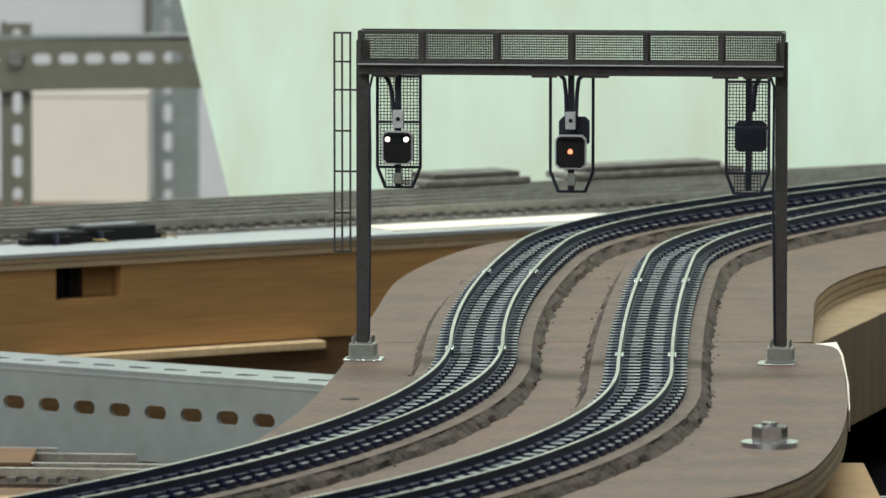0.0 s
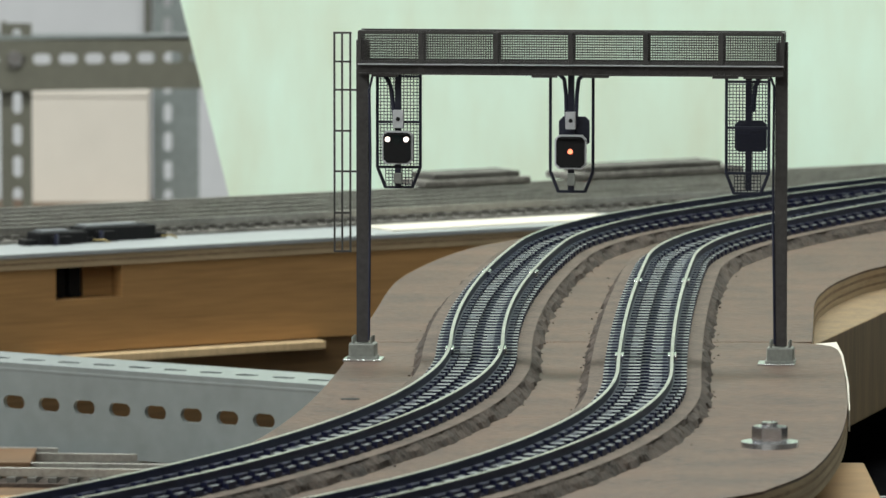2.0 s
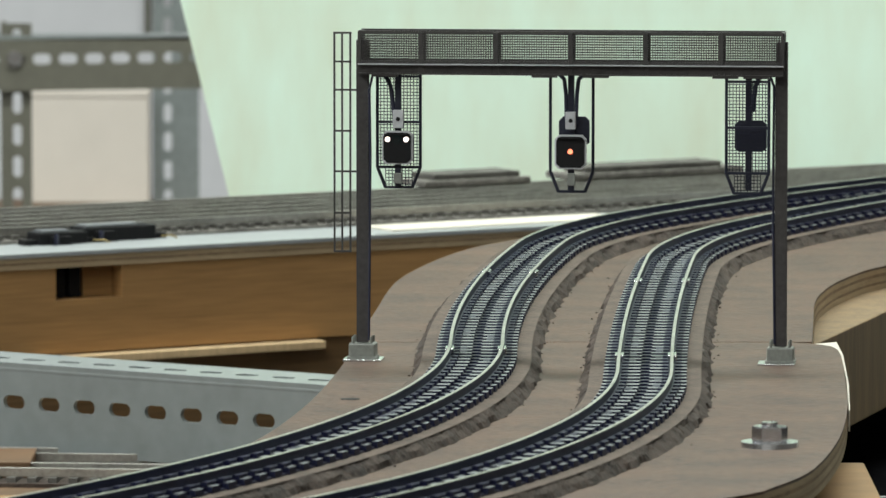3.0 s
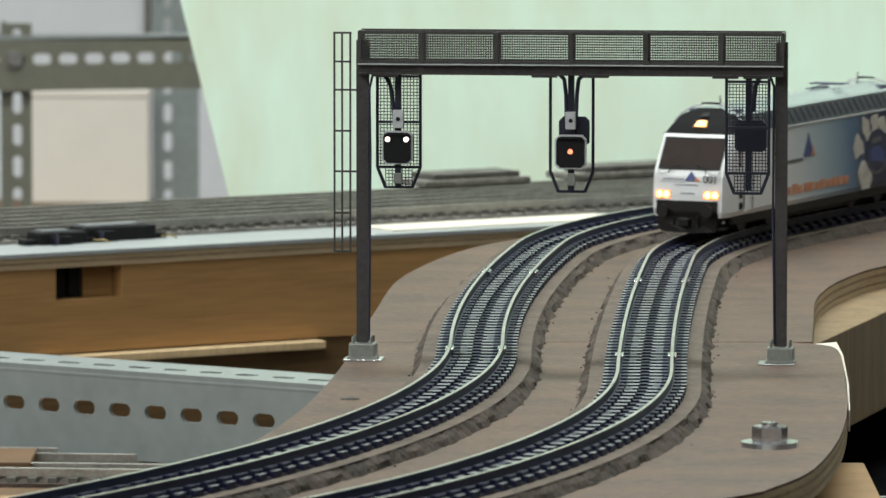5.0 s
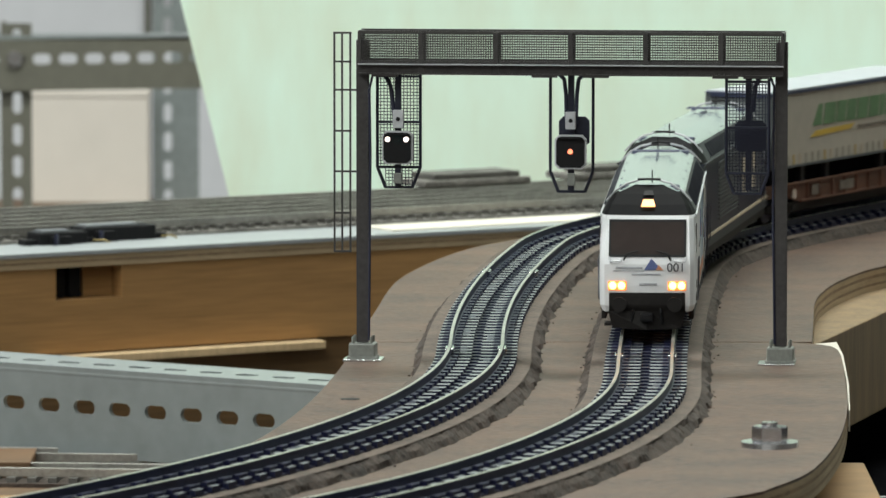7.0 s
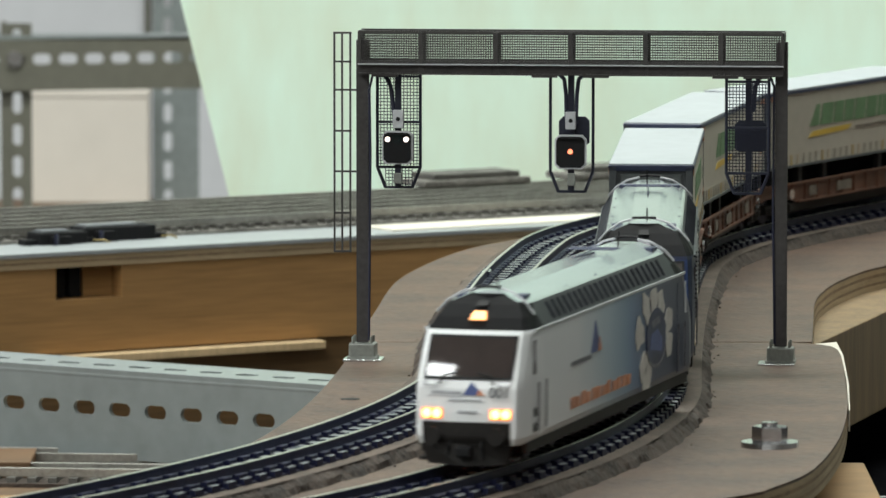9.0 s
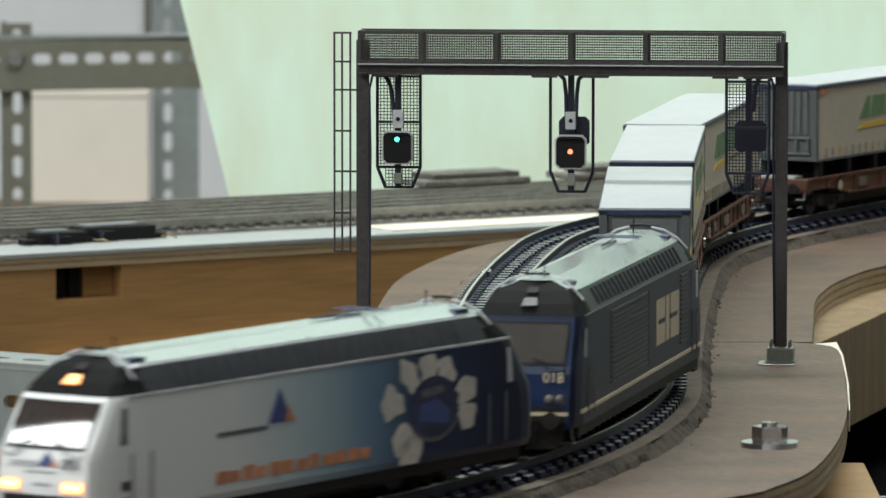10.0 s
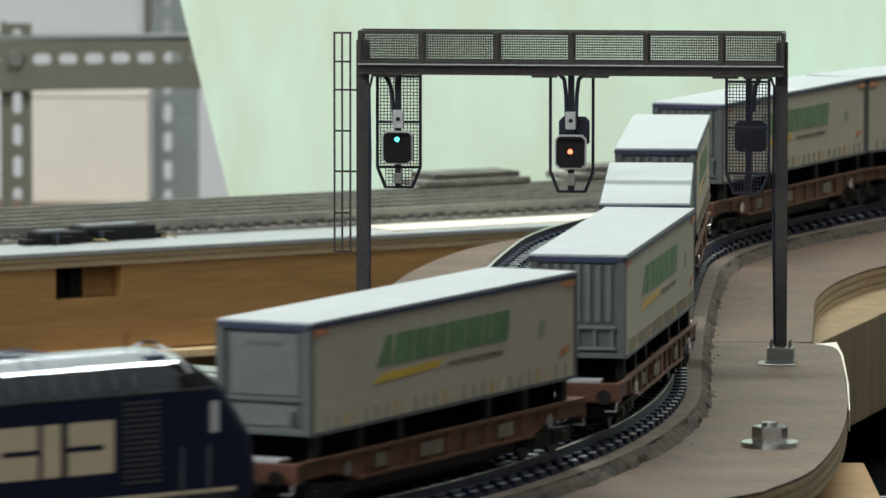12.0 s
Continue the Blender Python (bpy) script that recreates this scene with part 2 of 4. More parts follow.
def tie_mesh():
    bm = bmesh.new()
    add_box(bm, -1.35, 1.35, -7.8, -0.85, 0, 1.2)
    add_box(bm, -1.35, 1.35, 0.85, 7.8, 0, 1.2)
    add_box(bm, -1.0, 1.0, -0.85, 0.85, 0, 0.75, slot=1)
    for sy in (-1, 1):
        add_box(bm, -1.4, 1.4, sy * 5 - 1.8, sy * 5 - 0.6, 1.0, 1.8, slot=1)
        add_box(bm, -1.4, 1.4, sy * 5 + 0.6, sy * 5 + 1.8, 1.0, 1.8, slot=1)
    # black plastic web between neighbours
    for o in (-5.0, 5.0):
        add_box(bm, 1.35, 4.25, o - 1.6, o + 1.6, 0.0, 1.0, slot=1)
    # upright faces go dark, tops stay pale: the top light is put into colour
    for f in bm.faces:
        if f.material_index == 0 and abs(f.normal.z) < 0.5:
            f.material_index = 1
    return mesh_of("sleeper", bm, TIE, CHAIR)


TIE_MESH = tie_mesh()
TIE_PITCH = 5.6


def lay_track(name, track, s0, s1, seen0, seen1, label):
    t = tagged(new(name), label, "railway track", "double track", "structure")
    bed = [(-12.2, 0.0), (-10.4, BED), (10.4, BED), (12.4, 0.0)]
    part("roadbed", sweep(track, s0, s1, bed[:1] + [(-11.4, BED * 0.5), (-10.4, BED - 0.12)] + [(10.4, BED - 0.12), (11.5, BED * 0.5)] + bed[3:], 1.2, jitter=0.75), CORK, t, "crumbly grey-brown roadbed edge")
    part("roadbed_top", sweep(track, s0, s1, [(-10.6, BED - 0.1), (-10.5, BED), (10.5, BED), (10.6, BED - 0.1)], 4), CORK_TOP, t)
    # black strip is partly plastic base, partly the gaps' shade put into colour
    part("sleeper_base", sweep(track, s0, s1, [(-7.5, BED), (-7.5, BED + 0.3), (7.5, BED + 0.3), (7.5, BED)], 4), CHAIR, t, "black plastic and painted shade between sleepers")
    for o in (-5.0, 5.0):
        bm = sweep(track, s0, s1, [(o + a, TIE_TOP + b) for a, b in RAIL_PROFILE], 4)
        bm.normal_update()
        for f in bm.faces:
            c = f.calc_center_median().z / MM
            # top faces take the bright rail, all others the dark blue
            f.material_index = 0 if c > TIE_TOP + 1.92 else 1
        part("rail", bm, [RAIL, RAIL_SIDE], t)
    n = int((s1 - s0) / TIE_PITCH)
    rest = bmesh.new()
    for i in range(n):
        s = s0 + i * TIE_PITCH
        x, y, h = track.at(s)
        m = Matrix.Translation((x * MM, y * MM, BED * MM)) @ Matrix.Rotation(h + math.pi / 2 + math.pi / 2, 4, "Z")
        if seen0 <= s <= seen1:
            ob = new("sleeper", TIE_MESH)
            ob.parent = t
            ob.matrix_local = m
        else:
            k = len(rest.verts)
            add_box(rest, -1.35, 1.35, -7.8, 7.8, 0, 1.2, m=m)
    tagged(part("distant_sleepers", rest, TIE, t), kind="stuff")
    # dark moulded links between some sleepers, and crumbs fallen from the roadbed
    rng = random.Random(len(name) + int(s1))
    links, crumbs = bmesh.new(), bmesh.new()
    for i in range(n):
        s = s0 + (i + 0.5) * TIE_PITCH
        if not seen0 <= s <= seen1:
            continue
        x, y, h = track.at(s)
        m = Matrix.Translation((x * MM, y * MM, BED * MM)) @ Matrix.Rotation(h, 4, "Z")
        if rng.random() < 0.35:
            o = rng.choice((-2.6, 2.4))
            add_box(links, -1.9, 1.9, o - 0.7, o + 0.7, 0.0, 1.24, m=m)
        for sy in (-1, 1):
            if rng.random() < 0.6:
                px, py = track.side(s + rng.uniform(-3, 3), sy * (11.6 + abs(rng.gauss(0, 0.9))))
                r = rng.uniform(0.08, 0.3)
                bmesh.ops.create_icosphere(crumbs, subdivisions=1, radius=r * MM, matrix=Matrix.Translation((px * MM, py * MM, r * 0.4 * MM)) @ Matrix.Rotation(rng.uniform(0, 3), 4, "Z") @ Matrix.Diagonal((1.3, 0.8, 0.7, 1)))
    tagged(part("moulded_links", links, CHAIR, t), kind="stuff")
    tagged(part("roadbed_crumbs", crumbs, CORK, t), kind="stuff")
    return t


near_track = lay_track("track_near", NEAR, -1500, 900, -20, 760, "model railway track with grey sleepers and nickel rails on roadbed")
far_track = lay_track("track_far", FAR, -420, 780, -20, 760, "curving model railway track with grey sleepers and nickel rails")


# ---- slotted steel angle ----
def slotted_plate(n, pitch, h, slot_w, slot_h, slot_z, t):
    """A flat steel strip along x from 0 to n * pitch, z from 0 down to -h, with n obround slots at depth slot_z; t thick along y."""
    bm = bmesh.new()
    for c in range(n):
        cx, x0, x1 = (c + 0.5) * pitch, c * pitch, (c + 1) * pitch
        inner, outer = [], []
        r = slot_h / 2
        for k in range(20):
            a = 2 * math.pi * (k + 0.5) / 20
            ca, sa = math.cos(a), math.sin(a)
            off = (slot_w / 2 - r) * (1 if ca > 0 else -1)
            inner.append((cx + off + r * ca, -slot_z + r * sa))
        lo, hi = -(h - slot_z), slot_z
        for k in range(20):
            a = 2 * math.pi * (k + 0.5) / 20
            ca, sa = math.cos(a), math.sin(a)
            q = min((pitch / 2) / max(abs(ca), 1e-6), (hi / sa) if sa > 0 else (lo / sa))
            outer.append((cx + q * ca, -slot_z + q * sa))
        for corner in ((x0, 0.0), (x1, 0.0), (x0, -h), (x1, -h)):
            k = min(range(20), key=lambda q: (outer[q][0] - corner[0]) ** 2 + (outer[q][1] - corner[1]) ** 2)
            outer[k] = corner
        rings = [[bm.verts.new((x * MM, y * MM, z * MM)) for x, z in loop] for loop in (outer, inner) for y in (0, t)]
        of, ob_, inf, inb = rings
        for k in range(20):
            j = (k + 1) % 20
            bm.faces.new((of[k], of[j], inf[j], inf[k]))
            bm.faces.new((ob_[k], inb[k], inb[j], ob_[j]))
            bm.faces.new((inf[k], inf[j], inb[j], inb[k]))
            if abs(outer[k][1] - outer[j][1]) < 1e-6:
                bm.faces.new((of[k], ob_[k], ob_[j], of[j]))
    bmesh.ops.remove_doubles(bm, verts=bm.verts, dist=1e-6)
    return bm


def slotted_angle(label, m, n, pitch, h, slot, material, flange=True, group="slotted angles"):
    a = thing("slotted_angle", label, "steel angle", group, m=m)
    part("web", slotted_plate(n, pitch, h, *slot, 1.2), material, a)
    if flange:
        bm = slotted_plate(n, pitch, h, slot[0], slot[1], slot[2], 1.2)
        bmesh.ops.rotate(bm, verts=bm.verts, cent=(0, 0, 0), matrix=Matrix.Rotation(math.radians(90), 3, "X"))
        part("flange", bm, material, a)
        part("bend", rod((0, 0.6, -0.3), (n * pitch, 0.6, -0.3), 0.75, 10), material, a)
    return a


# white angle carrying the lower level
white_angle = slotted_angle("white enamelled slotted steel angle under the layout", Matrix.Translation((-101.1 * MM, 1639.4 * MM, -27 * MM)) @ Matrix.Rotation(math.atan2(-47.2, 73), 4, "Z") @ Matrix.Translation((-70.0 * MM, 0, 0)), 20, 9.85, 19, (5.9, 3.2, 7.8), WHITE_STEEL)

# grey rack behind
rack = thing("slotted_rack", "grey slotted steel rack behind the layout", "steel rack")
for x, y, sc in ((-166.5, 2716, 1.0), (-120.6, 3000, 1.0)):
    up = part("upright", slotted_plate(74, 12.0, 11.5 if x < -150 else 19, 8.0, 3.4, 6.0, 1.2), GREY_STEEL if x < -150 else WHITE_STEEL, rack)
    up.matrix_local = pose(x * MM, y * MM, -900 * MM, 0, -90, 0) @ pose(0, 0, 0, 0, 0, 0)
    part("upright_return", box(x - 0.2, x + 1.0, y + 1.2, y + 18, -900, -12), GREY_STEEL if x < -150 else WHITE_STEEL, rack)
cross = part("cross_rail", slotted_plate(20, 9.85, 19.5, 7.0, 4.0, 7.6, 1.2), GREY_STEEL, rack)
cross.matrix_local = pose(-185.5 * MM, 2713 * MM, -18.2 * MM, 0, -0.9, 0)
shelf_lip = part("cross_flange", box(-186, 10, 2713, 2733, -18.0, -16.6), WHITE_STEEL, rack)
part("bolt_head", rod((-161, 2711.5, -25), (-161, 2713, -25), 3.2, 6), ZINC, rack, "zinc bolt")
panel_box = thing("storage_box", "plain beige storage box standing on the rack shelf", "box")
part("box_body", box(-171, -122.0, 2990, 3010, -103, -59, 0.8), PANEL, panel_box)
part("box_lid", box(-171.3, -121.7, 2989.6, 3010.4, -59, -56, 0.6), PANEL, panel_box, "shallow beige lid")
shelf = tagged(part("rack_shelf", box(-400, 300, 2970, 3014, -107, -103), PINE_DARK), "brown wooden shelf board", "shelf")
for x in (-139, -133.5, -126):
    tagged(part("conduit", rod((x, 3395, -60), (x, 3395, 300), 1.6, 10), GREY_STEEL), "thin grey conduit on the wall", "conduit", "conduits")

# ---- rear board with yard tracks ----
RB = Matrix.Translation((-110.2 * MM, 1788.9 * MM, 0)) @ Matrix.Rotation(math.atan2(0.5258, 0.8506), 4, "Z")
rear = tagged(new("rear_board"), "rear layout board with white top and pine fascia", "layout board", kind="structure")
rear.matrix_world = RB
part("board_top", box(-190, 420, -0.3, 93, -16.0, -15.0), WHITE_TOP, rear, "white laminate top")
for i, (a, b, m) in enumerate(((-16.0, -17.2, PLY_EDGE), (-17.2, -17.9, PLY_DARK), (-17.9, -19.0, PLY_EDGE))):
    part("ply", box(-190, 420, 0.0, 93, b, a), m, rear)
fascia = part("fascia", bmesh.new(), PINE, rear)
for u0, u1, z0, z1 in ((-190, 16, -40.5, -19.0), (35, 420, -40.5, -19.0), (16, 35, -40.5, -27.2)):
    part("fascia_board", box(u0, u1, 0.35, 12, z0, z1), PINE, fascia)
part("socket", box(17.5, 21.0, 5, 12.0, -27.0, -19.1), BLACK, fascia)
part("socket", box(22.5, 25.5, 5, 12.0, -27.0, -19.1), BLACK, fascia)
# block added near the face to show the hole's lit reveal
part("reveal_block", box(26.5, 34.9, 5.5, 12.0, -27.1, -19.1), PINE, fascia, "pine block standing in for the lit reveal")
part("socket_back", box(15, 36, 12.2, 16, -28, -19.05), PINE_DARK, fascia)
part("bearer", box(-190, 300, 2.0, 20, -64, -40.6), BEARER, rear, "dark timber bearer")
part("batten", box(10, 92, -4, 1.3, -43.0, -41.0, 0.2), PINE_PALE, rear, "pale timber batten")
part("post", box(200, 230, 50, 80, -900, -19), PINE, rear)
part("post", box(-150, -120, 50, 80, -900, -19), PINE, rear)

YARD_TIE = mat("dark_yard_sleeper", (0.10, 0.095, 0.085), 0.7, vary=0.25, scale=120)
YARD_RAIL = mat("dull_rail", (0.38, 0.37, 0.34), 0.4, metal=0.7, vary=0.15, scale=120)
BALLAST = mat("grey_ballast", (0.20, 0.19, 0.17), 0.85, vary=0.3, scale=260, bump=0.8, bump_scale=900)


def yard_track(parent_m, u0, u1, v, z, name, label, bed=None, tie=None, rail=None):
    t = tagged(new(name), label, "railway track", "yard tracks", "structure")
    t.matrix_world = parent_m
    part("ballast", box(u0, u1, v - 9, v + 9, z, z + 0.9), bed or BALLAST, t)
    bm = bmesh.new()
    n = int((u1 - u0) / 4.6)
    for i in range(n):
        u = u0 + 2 + i * 4.6
        add_box(bm, u - 1, u + 1, v - 7.6, v + 7.6, z + 0.8, z + 2.0)
    tagged(part("sleepers", bm, tie or YARD_TIE, t), kind="stuff")
    for o in (-5, 5):
        part("rail", box(u0, u1, v + o - 0.5, v + o + 0.5, z + 2.0, z + 4.0, 0.1), rail or YARD_RAIL, t)
    return t


for k, v in enumerate((34, 55, 76)):
    yard_track(RB, -190, 420, v, -15, "yard_track_%d" % (k + 1), "weathered yard track on the rear board")
for u0, u1, v0, v1, z1 in ((21, 35, 18, 25, -11.9), (35, 56, 20, 28, -11.3)):
    mo = thing("point_motor", "black point motor housing with a grey lid", "point motor", "point motors", m=RB)
    part("housing", box(u0, u1, v0, v1, -15, z1, 0.4), BLACK, mo)
    part("coil_box", box(u0 + 3, u0 + 9, v0 - 1.2, v0 + 2, -15, z1 - 0.9, 0.2), BLACK, mo)
    part("lid", box(u0 + 1.5, u1 - 4, v0 + 1.5, v1 - 0.6, z1, z1 + 0.4, 0.1), DATA_LID, mo, "pale grey lid")
    part("end_lug", box(u1 - 0.2, u1 + 3.5, v0 + 1, v1 - 2, -15, -13.6, 0.1), BLACK, mo)
    part("end_lug", box(u0 - 3.5, u0 + 0.2, v0 + 1, v1 - 2, -15, -13.6, 0.1), BLACK, mo)
    part("lever", rod((u0 + 4, v0 - 1.8, -14.9), (u0 + 4, v0 - 1.8, -12.0), 0.55, 6), CABLE, mo)
    part("lead", bent_rod([(u1 + 2, v0 + 1, -14.4), (u1 + 4, v0 - 1, -14.2), (u1 + 5, v0 - 2, -14.8)], 0.2, 6), YELLOW_LEAD, mo, "thin yellow lead")
# thin pale sheet added for the brightly lit stretch of board top
tagged(part("board_light_patch", box(118, 190, 6, 22, -15.0, -14.6), CREAM_WHITE), "pale sheet standing in for a light patch on the board", "card").matrix_world = RB
random.seed(4)
for u0, u1 in ((172, 206), (219, 276), (335, 356)):
    pile = thing("track_piece_stack", "stacked grey-brown track pieces at the rear", "track pieces", "track stacks", m=RB)
    z = -11.0
    for k in range(2):
        a, b = u0 + k * random.uniform(2, 6), u1 - k * random.uniform(2, 8)
        part("track_piece", box(a, b, 78 + k, 91, z, z + 1.7, 0.3), BALLAST if k != 1 else YARD_TIE, pile)
        z += 1.7
cream_box = thing("cream_housing", "cream rounded plastic housing at the rear edge", "housing")
part("shell", box(112, 175, 2085, 2120, -24, -3.5, 5.0), PANEL, cream_box)
part("foot", box(116, 170, 2090, 2115, -32, -24), PANEL, cream_box)

# ---- lower level on the left ----
# dark pine and dark roadbed here put this corner's shade into the colours
low = tagged(new("lower_board"), "brown lower-level board with hidden tracks", "layout board", kind="structure")
part("board", box(-400, -10, 1520, 1690, -54, -48.5), PINE_DARK, low)
part("front_batten", box(-400, -70, 1534, 1552, -48.5, -45.5, 0.3), PINE, low)
for v in (1590, 1618):
    yard_track(Matrix.Rotation(math.radians(-6), 4, "Z") @ Matrix.Translation((0.0, -10 * MM, 0)), -420, -70, v, -48.5, "lower_track_%d" % (1 if v < 1600 else 2), "hidden track on the lower board, shade in its colours", CORK, YARD_TIE, YARD_RAIL)
tagged(part("timber_offcut", box(-96, -60, 1640, 1658, -48.5, -44.5, 0.3), PINE_PALE), "pale timber offcut behind the angle", "timber")
tagged(part("timber_block", box(-130, -92, 1600, 1626, -48.5, -44.0, 0.3), PINE_DARK), "pine block under the angle", "timber")

# ---- joinery at the right of the deck ----
jb = Matrix.Translation((75.4 * MM, 1472 * MM, 0)) @ Matrix.Rotation(math.atan2(70, 19.1), 4, "Z")
side_beam = tagged(part("side_beam", box(-14, 260, 0.5, 14, -26.0, -5.05, 0.3), BEAM), "pale pine beam under the deck edge", "beam", kind="structure")
side_beam.matrix_world = jb
tagged(part("white_joint_plate", prism([(70.3, 1433.6), (78.9, 1440), (78.8, 1414), (77.0, 1362), (74.75, 1318), (74.5, 1318), (76.8, 1366), (78.2, 1408), (77.6, 1424.5), (74.2, 1431.5)], -4.5, -0.6), CREAM_WHITE), "white painted joint plate beside the deck", "plate", kind="structure")
tagged(part("timber_block", box(66.5, 79.0, 1290, 1345, -60, -13.5, 0.4), PINE), "pine block below the deck", "timber")
# black block added where there is only shade below the deck
tagged(part("under_deck_shade", box(82, 420, 1290, 1700, -400, -40, 3), SHADE_BLACK), "black block standing in for the shade under the layout", "box")
loop = [(80 + 26 * math.cos(a), 1400 + 20 * math.sin(a), -30.0 + 1.0 * math.sin(2 * a)) for a in [i * math.pi / 14 for i in range(-4, 15)]]
tagged(part("cable_loop", bent_rod(loop, 0.4, 8), RIM), "grey cable loop hanging under the deck", "cable")
for x, y in ((20, 1300), (30, 1620)):
    tagged(part("trestle", box(x - 20, x + 20, y - 20, y + 20, -900, -5.05), PINE_DARK), "timber trestle leg under the deck", "trestle", "trestles")

# ---- bolt through the deck ----
bolt = thing("hex_bolt", "zinc-plated nut on a broad washer in the deck", "bolt", m=pose(57.2 * MM, 1256.5 * MM, 0))
bm = bmesh.new()
bmesh.ops.create_cone(bm, cap_ends=True, segments=40, radius1=5.15 * MM, radius2=5.05 * MM, depth=0.9 * MM, matrix=Matrix.Translation((0, 0, 0.45 * MM)))
part("washer", bm, ZINC, bolt)
bm = bmesh.new()
bmesh.ops.create_cone(bm, cap_ends=True, segments=6, radius1=3.25 * MM, radius2=3.25 * MM, depth=2.7 * MM, matrix=Matrix.Translation((0, 0, 2.25 * MM)) @ Matrix.Rotation(math.radians(-85), 4, "Z"))
bmesh.ops.bevel(bm, geom=bm.edges[:], offset=0.2 * MM, segments=2, affect="EDGES")
part("nut", bm, ZINC, bolt)
part("thread", rod((0, 0, 3), (0, 0, 4.3), 1.45, 16), ZINC, bolt)
# flat black disc on the deck stands in for shade inside a hole
tagged(part("hole_shade_disc", rod((-17.2, 1331.6, -0.2), (-17.2, 1331.6, 0.06), 1.8, 20), BLACK), "small black disc for the dark inside a drilled hole", "hole", kind="structure")
# rail joiners
for tr, s, o in ((NEAR, 222, -5), (NEAR, 222, 5), (NEAR, 372, -5), (NEAR, 372, 5), (FAR, 262, -5), (FAR, 262, 5), (FAR, 420, -5), (FAR, 420, 5)):
    x, y = tr.side(s, o)
    h = tr.at(s)[2]
    j = tagged(part("rail_joiner", box(-2.6, 2.6, -0.85, 0.85, 0.4, 1.7, 0.2), ZINC), "bright metal rail joiner", "rail joiner", "rail joiners")
    j.matrix_world = Matrix.Translation((x * MM, y * MM, TIE_TOP * MM)) @ Matrix.Rotation(h, 4, "Z")


# ---- signal gantry ----
GY = pose(24.92 * MM, 1396.2 * MM, 0, 0, 0, -5.8)
gantry = thing("signal_gantry", "dark grey model signal gantry with meshed walkway standing on the deck", "signal gantry", m=GY)
HALF = 40.9


def lattice(x0, x1, z0, z1, y, cell=0.47, w=0.13, outline=None):
    """Woven wire: thin square wires both ways, cut to the outline's half width at each height."""
    bm = bmesh.new()
    n = int((x1 - x0) / cell)
    for i in range(n + 1):
        x = x0 + (x1 - x0) * i / n
        add_box(bm, x - w / 2, x + w / 2, y - w / 2, y + w / 2, z0, z1)
    n = int((z1 - z0) / cell)
    for i in range(n + 1):
        z = z0 + (z1 - z0) * i / n
        add_box(bm, x0, x1, y - w / 2, y + w / 2, z - w / 2, z + w / 2)
    return bm


for sx in (-1, 1):
    x = sx * (HALF - 0.2)
    bm = bmesh.new()
    for a, b, c, d in ((-1.15, 1.15, -1.2, -0.8), (-1.15, 1.15, 0.8, 1.2), (-0.25, 0.25, -0.8, 0.8)):
        add_box(bm, x + a, x + b, c, d, 3.6, 62.5)
    part("post", bm, GANTRY, gantry)
    base = part("post_base", box(x - 2.6, x + 2.6, -2.4, 2.4, 0.4, 3.4, 0.3), BASE_GREY, gantry, "grey-green cast post base")
    part("base_flange", box(x - 2.9, x + 2.9, -2.7, 2.7, 0.4, 0.9, 0.1), BASE_GREY, base)
    part("base_plate", box(x - 4.3 if sx > 0 else x - 3.6, x + 2.9 if sx > 0 else x + 3.9, -3.4, 3.0, 0, 0.4, 0.05), ZINC, base, "thin bright metal plate")
    for bx in (-1.8, 1.8):
        for by in (-1.7, 1.7):
            part("anchor_bolt", rod((x + bx, by, 3.3), (x + bx, by, 4.7), 0.32, 6), BASE_GREY, base)

# girder, walkway and mesh sides
for y in (-3.0, 3.0):
    bm = bmesh.new()
    add_box(bm, -HALF - 0.3, HALF + 0.3, y - 0.3, y + 0.3, 56.0, 57.9)
    add_box(bm, -HALF - 0.3, HALF + 0.3, y - 0.75, y + 0.75, 57.6, 57.95)
    add_box(bm, -HALF - 0.3, HALF + 0.3, y - 0.75, y + 0.75, 56.0, 56.3)
    part("girder", bm, GANTRY, gantry)
    # pale strip puts the light on the girder's top flange into colour
    part("lit_flange", box(-HALF - 0.3, HALF + 0.3, y - 1.5, y + 1.0, 57.95, 58.12), RIM, gantry, "flange strip with its top light painted pale")
    bm = bmesh.new()
    add_box(bm, -HALF - 0.3, HALF + 0.3, y - 0.3, y + 0.3, 63.9, 64.5)
    add_box(bm, -HALF - 0.3, HALF + 0.3, y - 0.25, y + 0.25, 58.3, 58.7)
    part("handrail", bm, GANTRY, gantry)
    part("mesh_side", lattice(-HALF, HALF, 58.6, 64.0, y), GANTRY, gantry, "fine woven mesh railing panel")
    for x in (-29.0, -14.4, 0.1, 14.6, 29.2):
        part("stanchion", box(x - 0.45, x + 0.45, y - 0.5, y + 0.5, 56.2, 64.3, 0.08), GANTRY, gantry)
part("walkway", lattice(-HALF, HALF, -3, 3, 0, 1.0, 0.2), GANTRY, gantry).matrix_local = pose(0, 0, 58.1 * MM, 90)
for x in (-HALF - 0.1, HALF + 0.1):
    part("end_frame", box(x - 0.35, x + 0.35, -3.2, 3.2, 56.2, 64.4, 0.08), GANTRY, gantry)
for x in (-36, -5, 5, 30, 36):
    part("gusset", box(x - 2.5, x + 2.5, -3.6, -2.4, 55.6, 56.1, 0.05), GANTRY, gantry)

# ladder beside the left post
ladder = part("ladder", bmesh.new(), GANTRY_BLUE, gantry)
for x, z0, z1 in ((-46.4, 21.0, 63.9), (-44.8, 21.0, 63.9), (-43.2, 21.0, 63.9)):
    part("ladder_rail", box(x - 0.18, x + 0.18, 1.0 if x < -45 else 0.2, 1.4 if x < -45 else 0.6, z0, z1), GANTRY, ladder)
